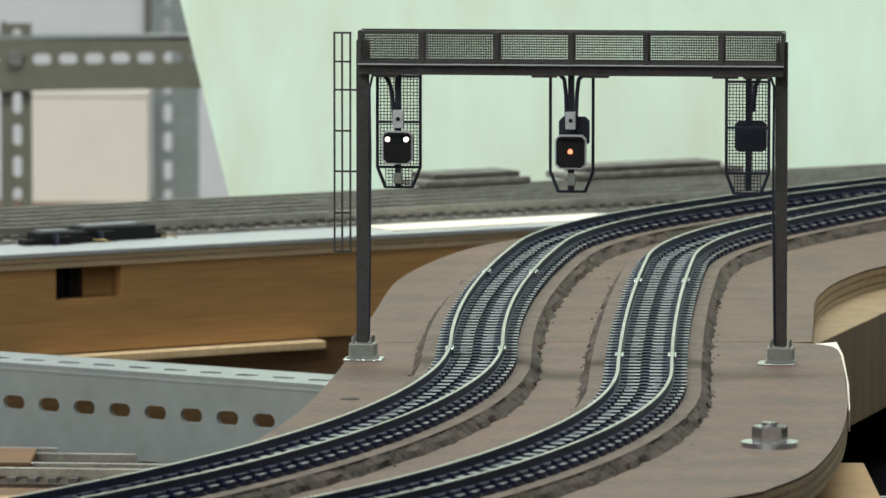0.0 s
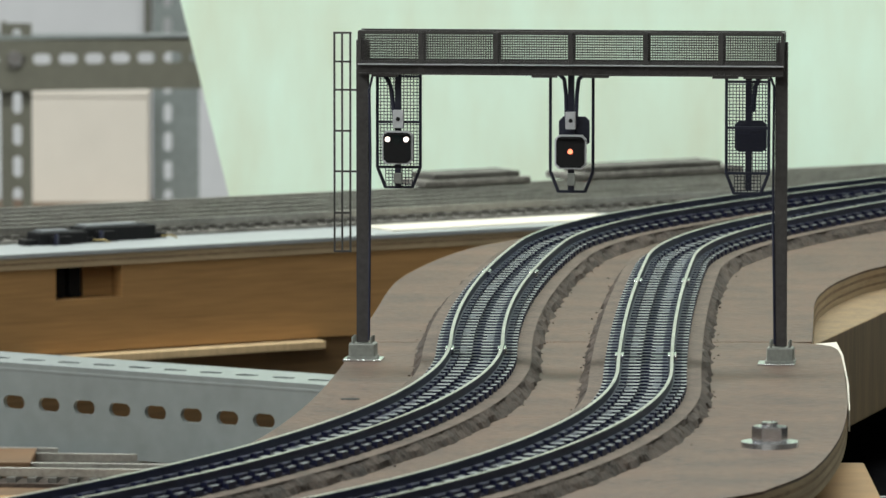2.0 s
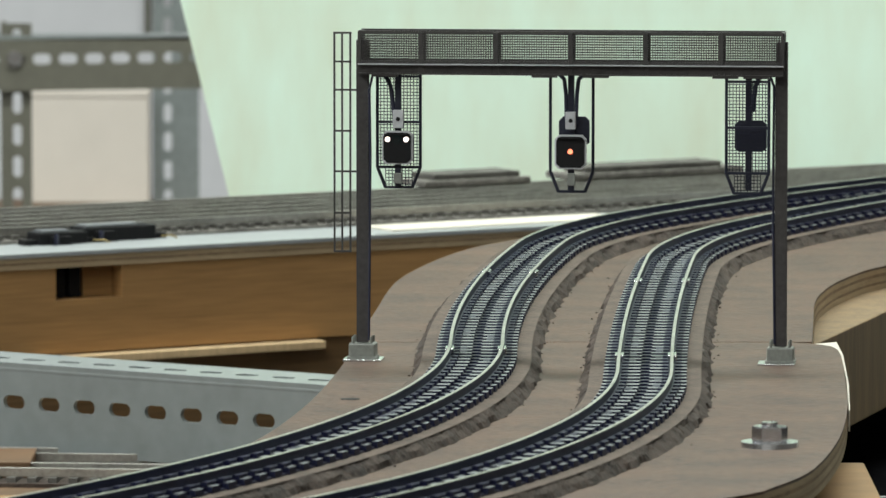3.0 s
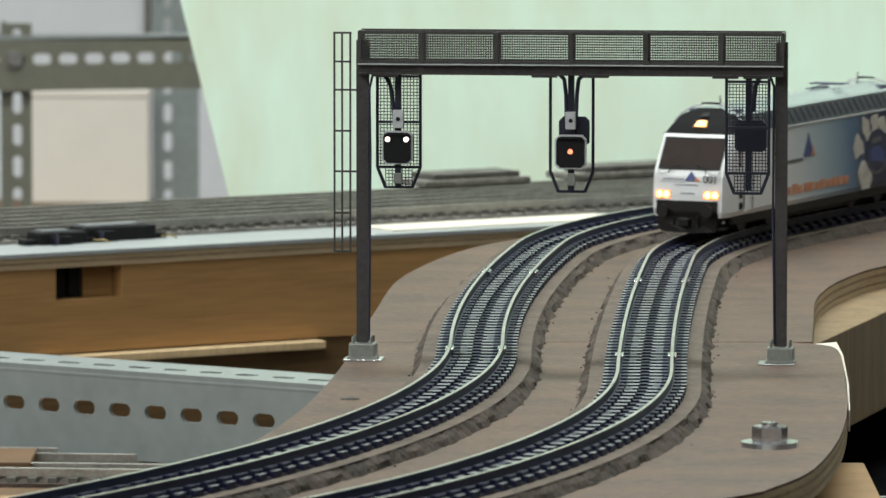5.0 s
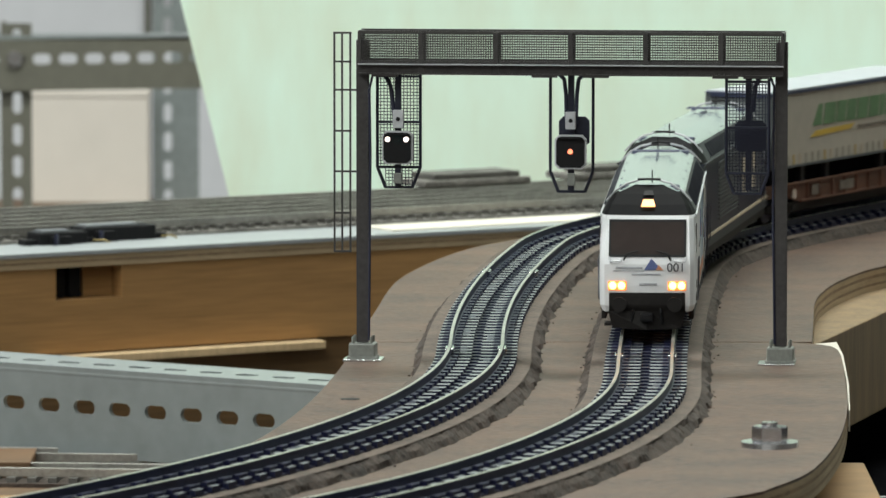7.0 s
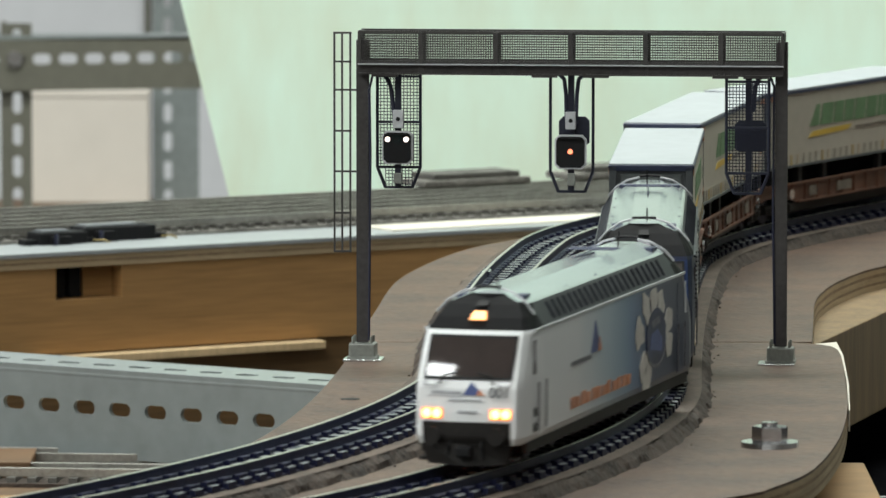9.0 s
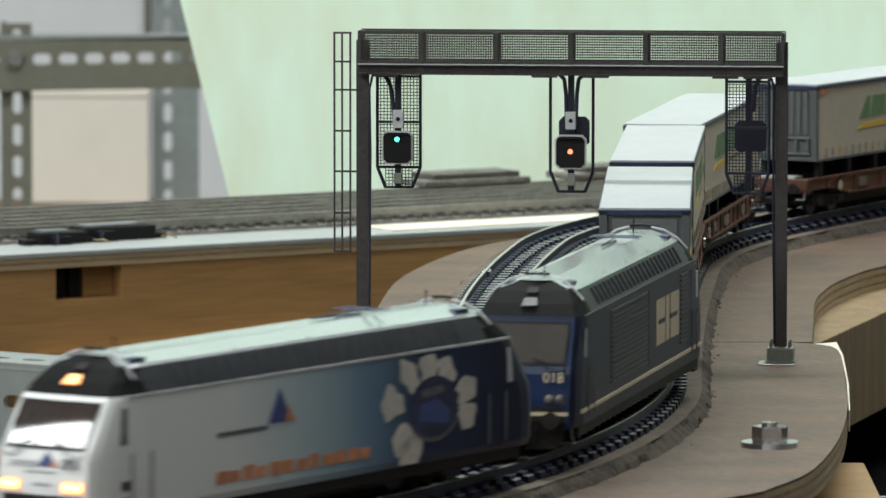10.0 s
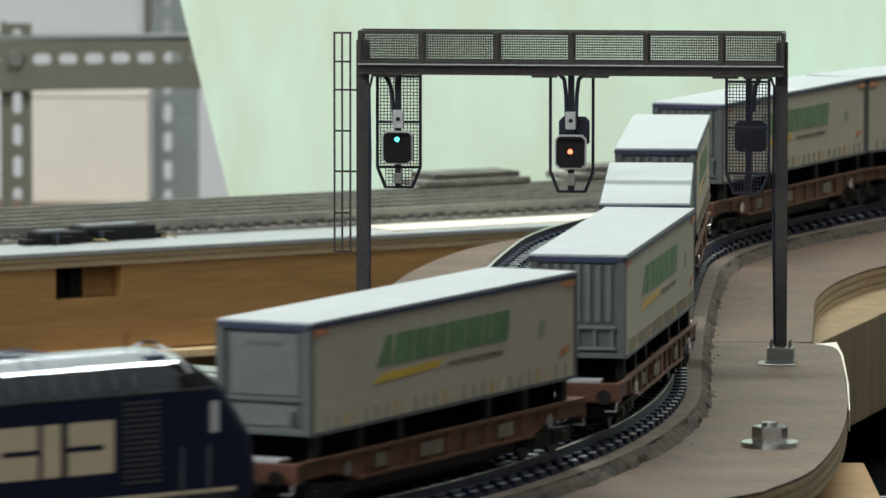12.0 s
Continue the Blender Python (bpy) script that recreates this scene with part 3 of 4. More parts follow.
for z in (63.8, 58.2, 52.7, 44.7, 36.8, 28.7, 21.2):
    part("rung", box(-46.5, -43.0 if z not in (52.7, 36.8) else -41.5, 0.5, 0.9, z - 0.18, z + 0.18), GANTRY, ladder)


def octagon(x, z, w, h, c, y0, y1):
    bm = bmesh.new()
    pts = [(x - w + c, z - h), (x + w - c, z - h), (x + w, z - h + c), (x + w, z + h - c), (x + w - c, z + h), (x - w + c, z + h), (x - w, z + h - c), (x - w, z - h + c)]
    a = [bm.verts.new((px * MM, y0 * MM, pz * MM)) for px, pz in pts]
    b = [bm.verts.new((px * MM, y1 * MM, pz * MM)) for px, pz in pts]
    bm.faces.new(a)
    bm.faces.new(b[::-1])
    for i in range(8):
        bm.faces.new((a[i], a[(i + 1) % 8], b[(i + 1) % 8], b[i]))
    return bm




def hanger(sig, x, w, z0, z1, meshed, material, y=2.2):
    """The hanging cage behind a signal head, narrowing at its foot."""
    foot = w * 0.62
    for sx in (-1, 1):
        part("cage_rail", bent_rod([(x + sx * w, y, z1), (x + sx * w, y, z0 + 4.0), (x + sx * foot, y, z0)], 0.33, 6), material, sig)
    for z, h in ((z1 - 0.6, w), (z0 + 4.0, w), (z0 + 0.1, foot), (z0 + 12.8, w)):
        if meshed or h == foot:
            part("cage_bar", box(x - h, x + h, y - 0.25, y + 0.25, z - 0.25, z + 0.25), material, sig)
    if meshed:
        part("mesh_back", lattice(x - w, x + w, z0 + 4, z1 - 0.5, y, 0.62, 0.15), material, sig, "perforated backing mesh")
        part("mesh_foot", lattice(x - foot, x + foot, z0, z0 + 4, y, 0.62, 0.15), material, sig)
    part("hanger_tube", box(x - 0.6, x + 0.6, 0.4, 1.4, z0 + 0.4, z1 + 1.5), material, sig)


def lens(sig, x, z, y, glow_material, lit, r=0.62):
    """A round lamp that turns on its upright axis: glowing face, black back."""
    bm = bmesh.new()
    bmesh.ops.create_cone(bm, cap_ends=True, segments=16, radius1=r * MM, radius2=r * 0.85 * MM, depth=0.2 * MM, matrix=Matrix.Translation((0, -0.12 * MM, 0)) @ Matrix.Rotation(math.pi / 2, 4, "X"))
    for f in bm.faces:
        f.material_index = 1
    bmesh.ops.create_cone(bm, cap_ends=True, segments=16, radius1=r * 1.02 * MM, radius2=r * 1.02 * MM, depth=0.12 * MM, matrix=Matrix.Translation((0, 0.06 * MM, 0)) @ Matrix.Rotation(math.pi / 2, 4, "X"))
    ob = part("lamp", bm, [BLACK, glow_material], sig)
    ob.matrix_local = pose(x * MM, y * MM, z * MM, 0, 0, 0 if lit else 180)
    return ob


# junction signal with two white lamps, later one green
sig_a = thing("colour_light_signal", "black signal head with two white lamps in a meshed cage", "signal", "signals on the gantry", m=GY)
hanger(sig_a, -33.9, 4.2, 33.6, 55.9, True, GANTRY_BLUE)
part("head_rim", octagon(-33.9, 41.6, 3.0, 3.25, 0.8, -0.9, 0.5), RIM, sig_a, "pale grey rim")
part("head_face", octagon(-33.9, 41.6, 2.7, 2.95, 0.75, -1.05, -0.85), BLACK, sig_a, "black face plate")
part("head_hood", box(-36.4, -31.4, -1.6, -1.0, 44.1, 44.35), BLACK, sig_a)
part("number_box", box(-34.8, -32.7, -0.9, 0.3, 45.4, 48.9, 0.15), RIM, sig_a, "small grey plate")
part("box_hole", rod((-33.75, -1.0, 47.2), (-33.75, -0.6, 47.2), 0.42, 12), BLACK, sig_a)
part("foot_box", box(-34.7, -33.1, -0.4, 1.0, 34.6, 36.6, 0.1), BASE_GREY, sig_a)
part("cable", bent_rod([(-36.6, 1.2, 55.9), (-35.4, 1.0, 53.5), (-34.9, 0.8, 50.0), (-34.5, 0.6, 46)], 0.42), CABLE, sig_a)
lamp_w1 = lens(sig_a, -35.75, 43.25, -1.2, LAMP_WHITE, True, 0.52)
lamp_w2 = lens(sig_a, -32.15, 43.25, -1.2, LAMP_WHITE, True, 0.52)
lamp_g = lens(sig_a, -33.9, 43.25, -1.2, LAMP_GREEN, False, 0.48)

# middle signal, red
sig_b = thing("colour_light_signal", "black signal head with red lamp in an open cage", "signal", "signals on the gantry", m=GY)
hanger(sig_b, -0.15, 4.15, 33.0, 55.9, False, GANTRY_BLUE)
part("head_rim", octagon(-0.15, 41.0, 3.05, 3.3, 0.8, -0.9, 0.5), RIM, sig_b, "pale grey rim")
part("head_face", octagon(-0.15, 41.0, 2.75, 3.0, 0.75, -1.05, -0.85), BLACK, sig_b, "black face plate")
part("head_hood", box(-2.6, 2.3, -1.6, -1.0, 43.6, 43.85), BLACK, sig_b)
part("rear_head", octagon(0.35, 44.8, 2.95, 2.9, 0.8, 1.6, 2.8), GANTRY_BLUE, sig_b, "second dark head seen from behind")
part("number_box", box(-1.15, 0.85, -0.9, 0.3, 45.4, 48.8, 0.15), RIM, sig_b, "small grey plate")
part("box_hole", rod((-0.1, -1.0, 47.1), (-0.1, -0.6, 47.1), 0.42, 12), BLACK, sig_b)
part("foot_box", box(-0.8, 0.7, -0.4, 1.0, 34.4, 36.8, 0.1), BASE_GREY, sig_b)
for sx in (-1, 1):
    part("cable", bent_rod([(sx * 2.4 - 0.1, 1.0, 56.0), (sx * 1.4 - 0.1, 0.9, 55.0), (sx * 1.05 - 0.1, 0.8, 52.0), (sx * 0.9 - 0.1, 0.6, 46.5)], 0.4), CABLE, sig_b)
lens(sig_b, -0.15, 41.1, -1.2, LAMP_RED, True, 0.5)

# far-side signal seen from behind
sig_c = thing("colour_light_signal", "dark signal head seen from behind through its meshed cage", "signal", "signals on the gantry", m=GY)
hanger(sig_c, 34.3, 4.1, 33.3, 55.6, True, GANTRY_BLUE, y=-2.6)
part("head_rim", octagon(34.7, 44.2, 3.1, 3.0, 0.8, 0.6, 1.8), GANTRY_BLUE, sig_c)
part("cable", bent_rod([(36.6, 0.5, 56.0), (35.6, 0.4, 54.0), (35.1, 0.3, 49.0)], 0.5), CABLE, sig_c)
part("cable", bent_rod([(38.6, -0.6, 55.8), (39.3, -1.0, 54.0), (39.2, -1.2, 30.0), (39.6, -1.2, 4.0)], 0.25), CABLE, gantry)
part("cable", bent_rod([(-38.6, -0.8, 56.0), (-39.3, -1.2, 53.0), (-39.1, -1.2, 40.0), (-39.4, -1.3, 4.0)], 0.25), CABLE, gantry)


# ---- train ----
def pose_on(track, s_front, s_back):
    """A vehicle's pose from the track places of its two bogie pivots."""
    a, b = track.at(s_front), track.at(s_back)
    h = math.atan2(a[1] - b[1], a[0] - b[0])
    return Matrix.Translation(((a[0] + b[0]) / 2 * MM, (a[1] + b[1]) / 2 * MM, RAIL_TOP * MM)) @ Matrix.Rotation(h, 4, "Z")


# how far the leading locomotive's middle has come along the track
RUN = [(0.0, -471.5), (9.5, 545.0), (12.0, 797.5)]


def run(t):
    for (t0, s0), (t1, s1) in zip(RUN, RUN[1:]):
        if t <= t1:
            return s0 + (s1 - s0) * (t - t0) / (t1 - t0)
    return RUN[-1][1]


SILVER = mat("silver_roof", (0.56, 0.59, 0.66), 0.2, metal=0.85, vary=0.05, scale=60)
ROOF_GREY = mat("roof_grey", (0.032, 0.035, 0.043), 0.5, vary=0.08, scale=80, spec=0.25)
MASK = mat("dark_cab_mask", (0.007, 0.007, 0.008), 0.6, vary=0.1, scale=80, spec=0.06)
WHITE_PAINT = mat("white_body_paint", (0.74, 0.75, 0.76), 0.3, vary=0.03, scale=60)
NAVY = mat("navy_body_paint", (0.008, 0.012, 0.032), 0.4, vary=0.08, scale=60, spec=0.2)
NAVY_MID = mat("blue_front_paint", (0.010, 0.022, 0.07), 0.4, vary=0.08, scale=60, spec=0.25)
UNDER = mat("underframe_black", (0.015, 0.013, 0.012), 0.65, vary=0.2, scale=100, spec=0.25)
CREAM = mat("cream_marking", (0.56, 0.47, 0.34), 0.5, vary=0.06, scale=90)
PETAL = mat("pale_petal_print", (0.55, 0.52, 0.48), 0.45, vary=0.12, scale=120)
HEART_PRINT = mat("blue_grey_print", (0.035, 0.042, 0.095), 0.45, vary=0.3, scale=260)
PETAL_DARK = mat("grey_print", (0.13, 0.13, 0.15), 0.45, vary=0.3, scale=300)
BLUE_PRINT = mat("blue_print", (0.06, 0.09, 0.26), 0.4, vary=0.2, scale=150)
ORANGE_PRINT = mat("orange_print", (0.60, 0.25, 0.13), 0.45, vary=0.2, scale=300)
RUST = mat("rust_brown_wagon", (0.115, 0.045, 0.024), 0.6, vary=0.2, scale=90, bump=0.1)
CURTAIN = mat("grey_cream_curtain", (0.46, 0.425, 0.36), 0.55, vary=0.05, scale=40)
BOX_GREY = mat("grey_container_frame", (0.085, 0.095, 0.10), 0.55, vary=0.08, scale=60)
BOX_NAVY = mat("dark_blue_trim", (0.03, 0.04, 0.085), 0.45, vary=0.1, scale=60)
BOX_ROOF = mat("white_container_roof", (0.37, 0.39, 0.42), 0.45, vary=0.05, scale=30)
GREEN_PRINT = mat("green_print", (0.13, 0.25, 0.12), 0.5, vary=0.15, scale=120)
YELLOW_PRINT = mat("yellow_print", (0.62, 0.42, 0.06), 0.5, vary=0.12, scale=120)
SLAT = mat("grey_blue_slat", (0.06, 0.062, 0.068), 0.5, vary=0.1, scale=80)
DATA_GREY = mat("worn_grey_print", (0.19, 0.16, 0.13), 0.6, vary=0.25, scale=200)
MARK_PALE = mat("pale_green_print", (0.30, 0.36, 0.27), 0.6, vary=0.15, scale=200)
STRAP = mat("curtain_strap", (0.34, 0.315, 0.265), 0.6, vary=0.12, scale=120)
YELLOW_STRAP = mat("yellow_strap", (0.50, 0.36, 0.12), 0.6, vary=0.12, scale=120)
END_PANEL = mat("grey_green_end_panel", (0.125, 0.14, 0.14), 0.5, vary=0.08, scale=60)
FAINT = mat("faint_grey_print", (0.42, 0.43, 0.46), 0.45, vary=0.2, scale=300)
HEADLAMP = glow("headlamp_warm", (1.0, 0.44, 0.13), 7.0)
# orange glow of the plate round the lenses stands in for the lamps' halo
LAMP_HALO = glow("headlamp_halo", (1.0, 0.28, 0.06), 1.3)
TOPLAMP = glow("top_lamp_warm", (1.0, 0.46, 0.17), 2.2)


def glassy(name, colour):
    m = mat(name, colour, 0.06, vary=0.08, scale=40, spec=0.8)
    return m


SCREEN = glassy("dark_windscreen", (0.035, 0.026, 0.024))
SCREEN_GREY = glassy("grey_windscreen", (0.055, 0.05, 0.046))


def livery():
    """Side paint that runs from white at the cab through pale blue to navy at the tail."""
    m = bpy.data.materials.new("white_to_navy_livery")
    m.use_nodes = True
    nt = m.node_tree
    b = nt.nodes["Principled BSDF"]
    b.inputs["Roughness"].default_value = 0.34
    b.inputs["Specular IOR Level"].default_value = 0.3
    tc, sep, ramp = nt.nodes.new("ShaderNodeTexCoord"), nt.nodes.new("ShaderNodeSeparateXYZ"), nt.nodes.new("ShaderNodeValToRGB")
    rng = nt.nodes.new("ShaderNodeMapRange")
    rng.inputs[1].default_value, rng.inputs[2].default_value = 0.0635, -0.0635
    nz = nt.nodes.new("ShaderNodeTexNoise")
    nz.inputs["Scale"].default_value, nz.inputs["Detail"].default_value = 90, 6
    mix = nt.nodes.new("ShaderNodeMath")
    mix.operation, mix.inputs[1].default_value, mix.inputs[2].default_value = "MULTIPLY_ADD", 0.05, -0.025
    add = nt.nodes.new("ShaderNodeMath")
    nt.links.new(tc.outputs["Object"], sep.inputs[0])
    nt.links.new(tc.outputs["Object"], nz.inputs["Vector"])
    nt.links.new(sep.outputs[0], rng.inputs[0])
    nt.links.new(nz.outputs[0], mix.inputs[0])
    nt.links.new(rng.outputs[0], add.inputs[0])
    nt.links.new(mix.outputs[0], add.inputs[1])
    nt.links.new(add.outputs[0], ramp.inputs[0])
    e = ramp.color_ramp.elements
    e[0].position, e[0].color = 0.0, (0.74, 0.75, 0.76, 1)
    e[1].position, e[1].color = 1.0, (0.007, 0.010, 0.026, 1)
    for p, c in ((0.30, (0.66, 0.68, 0.69, 1)), (0.48, (0.34, 0.44, 0.50, 1)), (0.60, (0.13, 0.21, 0.32, 1)), (0.72, (0.02, 0.032, 0.075, 1))):
        k = e.new(p)
        k.color = c
    nt.links.new(ramp.outputs[0], b.inputs["Base Color"])
    return m


LIVERY = livery()
# ---- locomotive shape: outlines level by level (height, nose place, half width of the face, half width of the side) ----
LEVELS = [(4.4, 61.0, 7.9, 8.9), (5.6, 61.5, 8.2, 9.35), (9.5, 61.5, 8.3, 9.4), (13.6, 61.1, 8.3, 9.4), (14.9, 60.6, 8.25, 9.4), (18.5, 58.2, 8.15, 9.4), (22.1, 55.8, 8.0, 9.35), (22.7, 55.3, 7.9, 9.2), (24.6, 53.2, 7.2, 8.15), (26.5, 50.6, 6.1, 7.0), (26.9, 49.9, 5.6, 6.5), (28.1, 48.0, 2.7, 3.1), (28.4, 47.0, 2.2, 2.5)]
BODY_TOP, CANT_TOP, FACE_BOW = 22.7, 26.5, 0.45


def level_at(z):
    for a, b in zip(LEVELS, LEVELS[1:]):
        if z <= b[0]:
            t = max(0.0, (z - a[0]) / (b[0] - a[0]))
            return [p + (q - p) * t for p, q in zip(a, b)]
    return list(LEVELS[-1])


def outline(level, grow=0.0):
    """One level's closed outline: face, rounded corner, side; then the same about the middle."""
    z, xf, yf, ys = level
    corner = min(4.6, xf * 0.1)
    quarter = [(xf + FACE_BOW, 0.0), (xf + FACE_BOW * 0.6, yf * 0.6), (xf, yf), (xf - corner * 0.35, yf + (ys - yf) * 0.62), (xf - corner, ys), (47.0, ys), (44.0, ys), (40.0, ys), (0.0, ys)]
    if xf - corner < 47.0:
        quarter = [(x if i < 5 else min(x, xf - corner - 0.3 * (i - 4)), y) for i, (x, y) in enumerate(quarter)]
    back = [(-x, y) for x, y in quarter[-2::-1]]
    upper = quarter + back
    lower = [(x, -y) for x, y in upper[-2:0:-1]]
    return [(x * (1 + grow / 58), y + math.copysign(grow, y) if y else 0.0, z) for x, y in upper + lower]


def loco_shell(keep):
    """The faces of the locomotive's skin whose middle (along, across, height) passes the test."""
    bm = bmesh.new()
    rings = [[bm.verts.new((x * MM, y * MM, z * MM)) for x, y, z in outline(lv)] for lv in LEVELS]
    n = len(rings[0])
    for a, b in zip(rings, rings[1:]):
        for i in range(n):
            j = (i + 1) % n
            c = (a[i].co + a[j].co + b[i].co + b[j].co) / 4 / MM
            if keep(c):
                bm.faces.new((a[i], a[j], b[j], b[i]))
    if keep(Vector((0, 0, 28.4))):
        bm.faces.new(rings[-1])
    bmesh.ops.delete(bm, geom=[v for v in bm.verts if not v.link_faces], context="VERTS")
    return bm


def on_face(u, z, out=0.12):
    """A point on the cab face: side place u, height z, standing out a little."""
    _, xf, yf, _ = level_at(z)
    return Vector((xf + FACE_BOW * (1 - min(1.0, (u / yf) ** 2)) + out, u, z + out * 0.4))


def face_plate(points, out=0.15, end=1, rows=1):
    """A thin plate that follows the cab face, from an outline of (side, height)."""
    bm = bmesh.new()
    vs = [bm.verts.new(on_face(u, z, out) * MM) for u, z in points]
    vb = [bm.verts.new(on_face(u, z, -0.5) * MM) for u, z in points]
    bm.faces.new(vs)
    for i in range(len(vs)):
        j = (i + 1) % len(vs)
        bm.faces.new((vs[i], vs[j], vb[j], vb[i]))
    if end < 0:
        bmesh.ops.rotate(bm, verts=bm.verts, cent=(0, 0, 0), matrix=Matrix.Rotation(math.pi, 3, "Z"))
    return bm


def face_grid(u0, u1, z0, z1, out, end=1, bulge=0.0, cols=8, rows=8):
    """A curved pane on the cab face, a little domed."""
    bm = bmesh.new()
    grid = []
    for i in range(rows + 1):
        v = i / rows
        z = z0 + (z1 - z0) * v
        row = []
        for j in range(cols + 1):
            u = u0 + (u1 - u0) * j / cols
            p = on_face(u, z, out)
            dome = bulge * (1 - (2 * v - 1) ** 2)
            row.append(bm.verts.new((p + Vector((dome, 0, dome * 0.5))) * MM))
        grid.append(row)
    for ra, rb in zip(grid, grid[1:]):
        for j in range(cols):
            bm.faces.new((ra[j], ra[j + 1], rb[j + 1], rb[j]))
    if end < 0:
        bmesh.ops.rotate(bm, verts=bm.verts, cent=(0, 0, 0), matrix=Matrix.Rotation(math.pi, 3, "Z"))
    return bm


def rect(x0, x1, z0, z1):
    return [(x0, z0), (x1, z0), (x1, z1), (x0, z1)]


def turned(bm, end):
    if end < 0:
        bmesh.ops.rotate(bm, verts=bm.verts, cent=(0, 0, 0), matrix=Matrix.Rotation(math.pi, 3, "Z"))
    return bm


def side_plate(points, side, y=9.5, thick=0.14):
    """A thin printed shape on the body side, from an outline of (along, height)."""
    bm = bmesh.new()
    a = [bm.verts.new((x * MM, side * y * MM, z * MM)) for x, z in points]
    b = [bm.verts.new((x * MM, side * (y - thick) * MM, z * MM)) for x, z in points]
    bm.faces.new(a)
    for i in range(len(a)):
        bm.faces.new((a[i], a[(i + 1) % len(a)], b[(i + 1) % len(a)], b[i]))
    return bm


def text_plate(body, size, m, parent, material, depth=0.06):
    cu = bpy.data.curves.new("number", "FONT")
    cu.body, cu.size, cu.extrude, cu.align_x = body, size * MM, depth * MM, "CENTER"
    tmp = bpy.data.objects.new("number", cu)
    scene.collection.objects.link(tmp)
    bpy.context.view_layer.update()
    me = bpy.data.meshes.new_from_object(tmp.evaluated_get(bpy.context.evaluated_depsgraph_get()))
    bpy.data.objects.remove(tmp)
    me.materials.clear()
    me.materials.append(material)
    ob = new("number", me)
    ob.parent = parent
    ob.matrix_basis = m
    return ob


def bogie(parent, x, wheelbase, r, half=6.9):
    b = part("bogie", box(x - wheelbase / 2 - 3, x + wheelbase / 2 + 3, -half + 0.6, half - 0.6, r * 0.8, r * 1.5, 0.3), UNDER, parent)
    for sy in (-1, 1):
        part("side_frame", side_plate([(x - wheelbase / 2 - 3, r * 1.5), (x - wheelbase / 2 - 2.4, r * 0.8), (x - 2, r * 0.6), (x + 2, r * 0.6), (x + wheelbase / 2 + 2.4, r * 0.8), (x + wheelbase / 2 + 3, r * 1.5)], sy, half, 0.7), UNDER, b)
        for wx in (-wheelbase / 2, wheelbase / 2):
            w = part("wheel", rod((x + wx, sy * 4.3, r), (x + wx, sy * 5.2, r), r, 20), UNDER, b)
            part("tyre", rod((x + wx, sy * 4.55, r), (x + wx, sy * 5.25, r), r * 0.93, 20), RAIL_SIDE, w)
            part("axle_box", box(x + wx - 1.2, x + wx + 1.2, sy * half - 0.3, sy * half + 0.5, r - 0.6, r + 1.0, 0.2), UNDER, b)
        for k in (-1.2, 1.2):
            part("spring", rod((x + k, sy * (half + 0.1), r * 0.7), (x + k, sy * (half + 0.1), r * 1.4), 0.6, 8), UNDER, b)
    return b


def ribbon(points, width):
    """A closed outline round a line of points, for a brush-like printed stroke."""
    left, right = [], []
    for i, (x, z) in enumerate(points):
        a, b = points[max(0, i - 1)], points[min(len(points) - 1, i + 1)]
        d = Vector((b[0] - a[0], b[1] - a[1])).normalized()
        w = width * (0.55 + 0.45 * math.sin(math.pi * i / (len(points) - 1)))
        left.append((x - d.y * w, z + d.x * w))
        right.append((x + d.y * w, z - d.x * w))
    return left + right[::-1]


def petal_outline(cx, cz, angle, length, width, wave):
    """A ragged petal pointing outwards."""
    ca, sa = math.cos(angle), math.sin(angle)
    pts = []
    for i in range(16):
        u = i * math.pi / 8
        r = 1 + 0.13 * math.sin(5 * u + wave) + 0.08 * math.sin(3 * u + 2 * wave)
        a, b = length * math.cos(u) * r, width * math.sin(u) * r * (1.1 if math.cos(u) > 0 else 0.85)
        pts.append((cx + a * ca - b * sa, cz + a * sa + b * ca))
    return pts


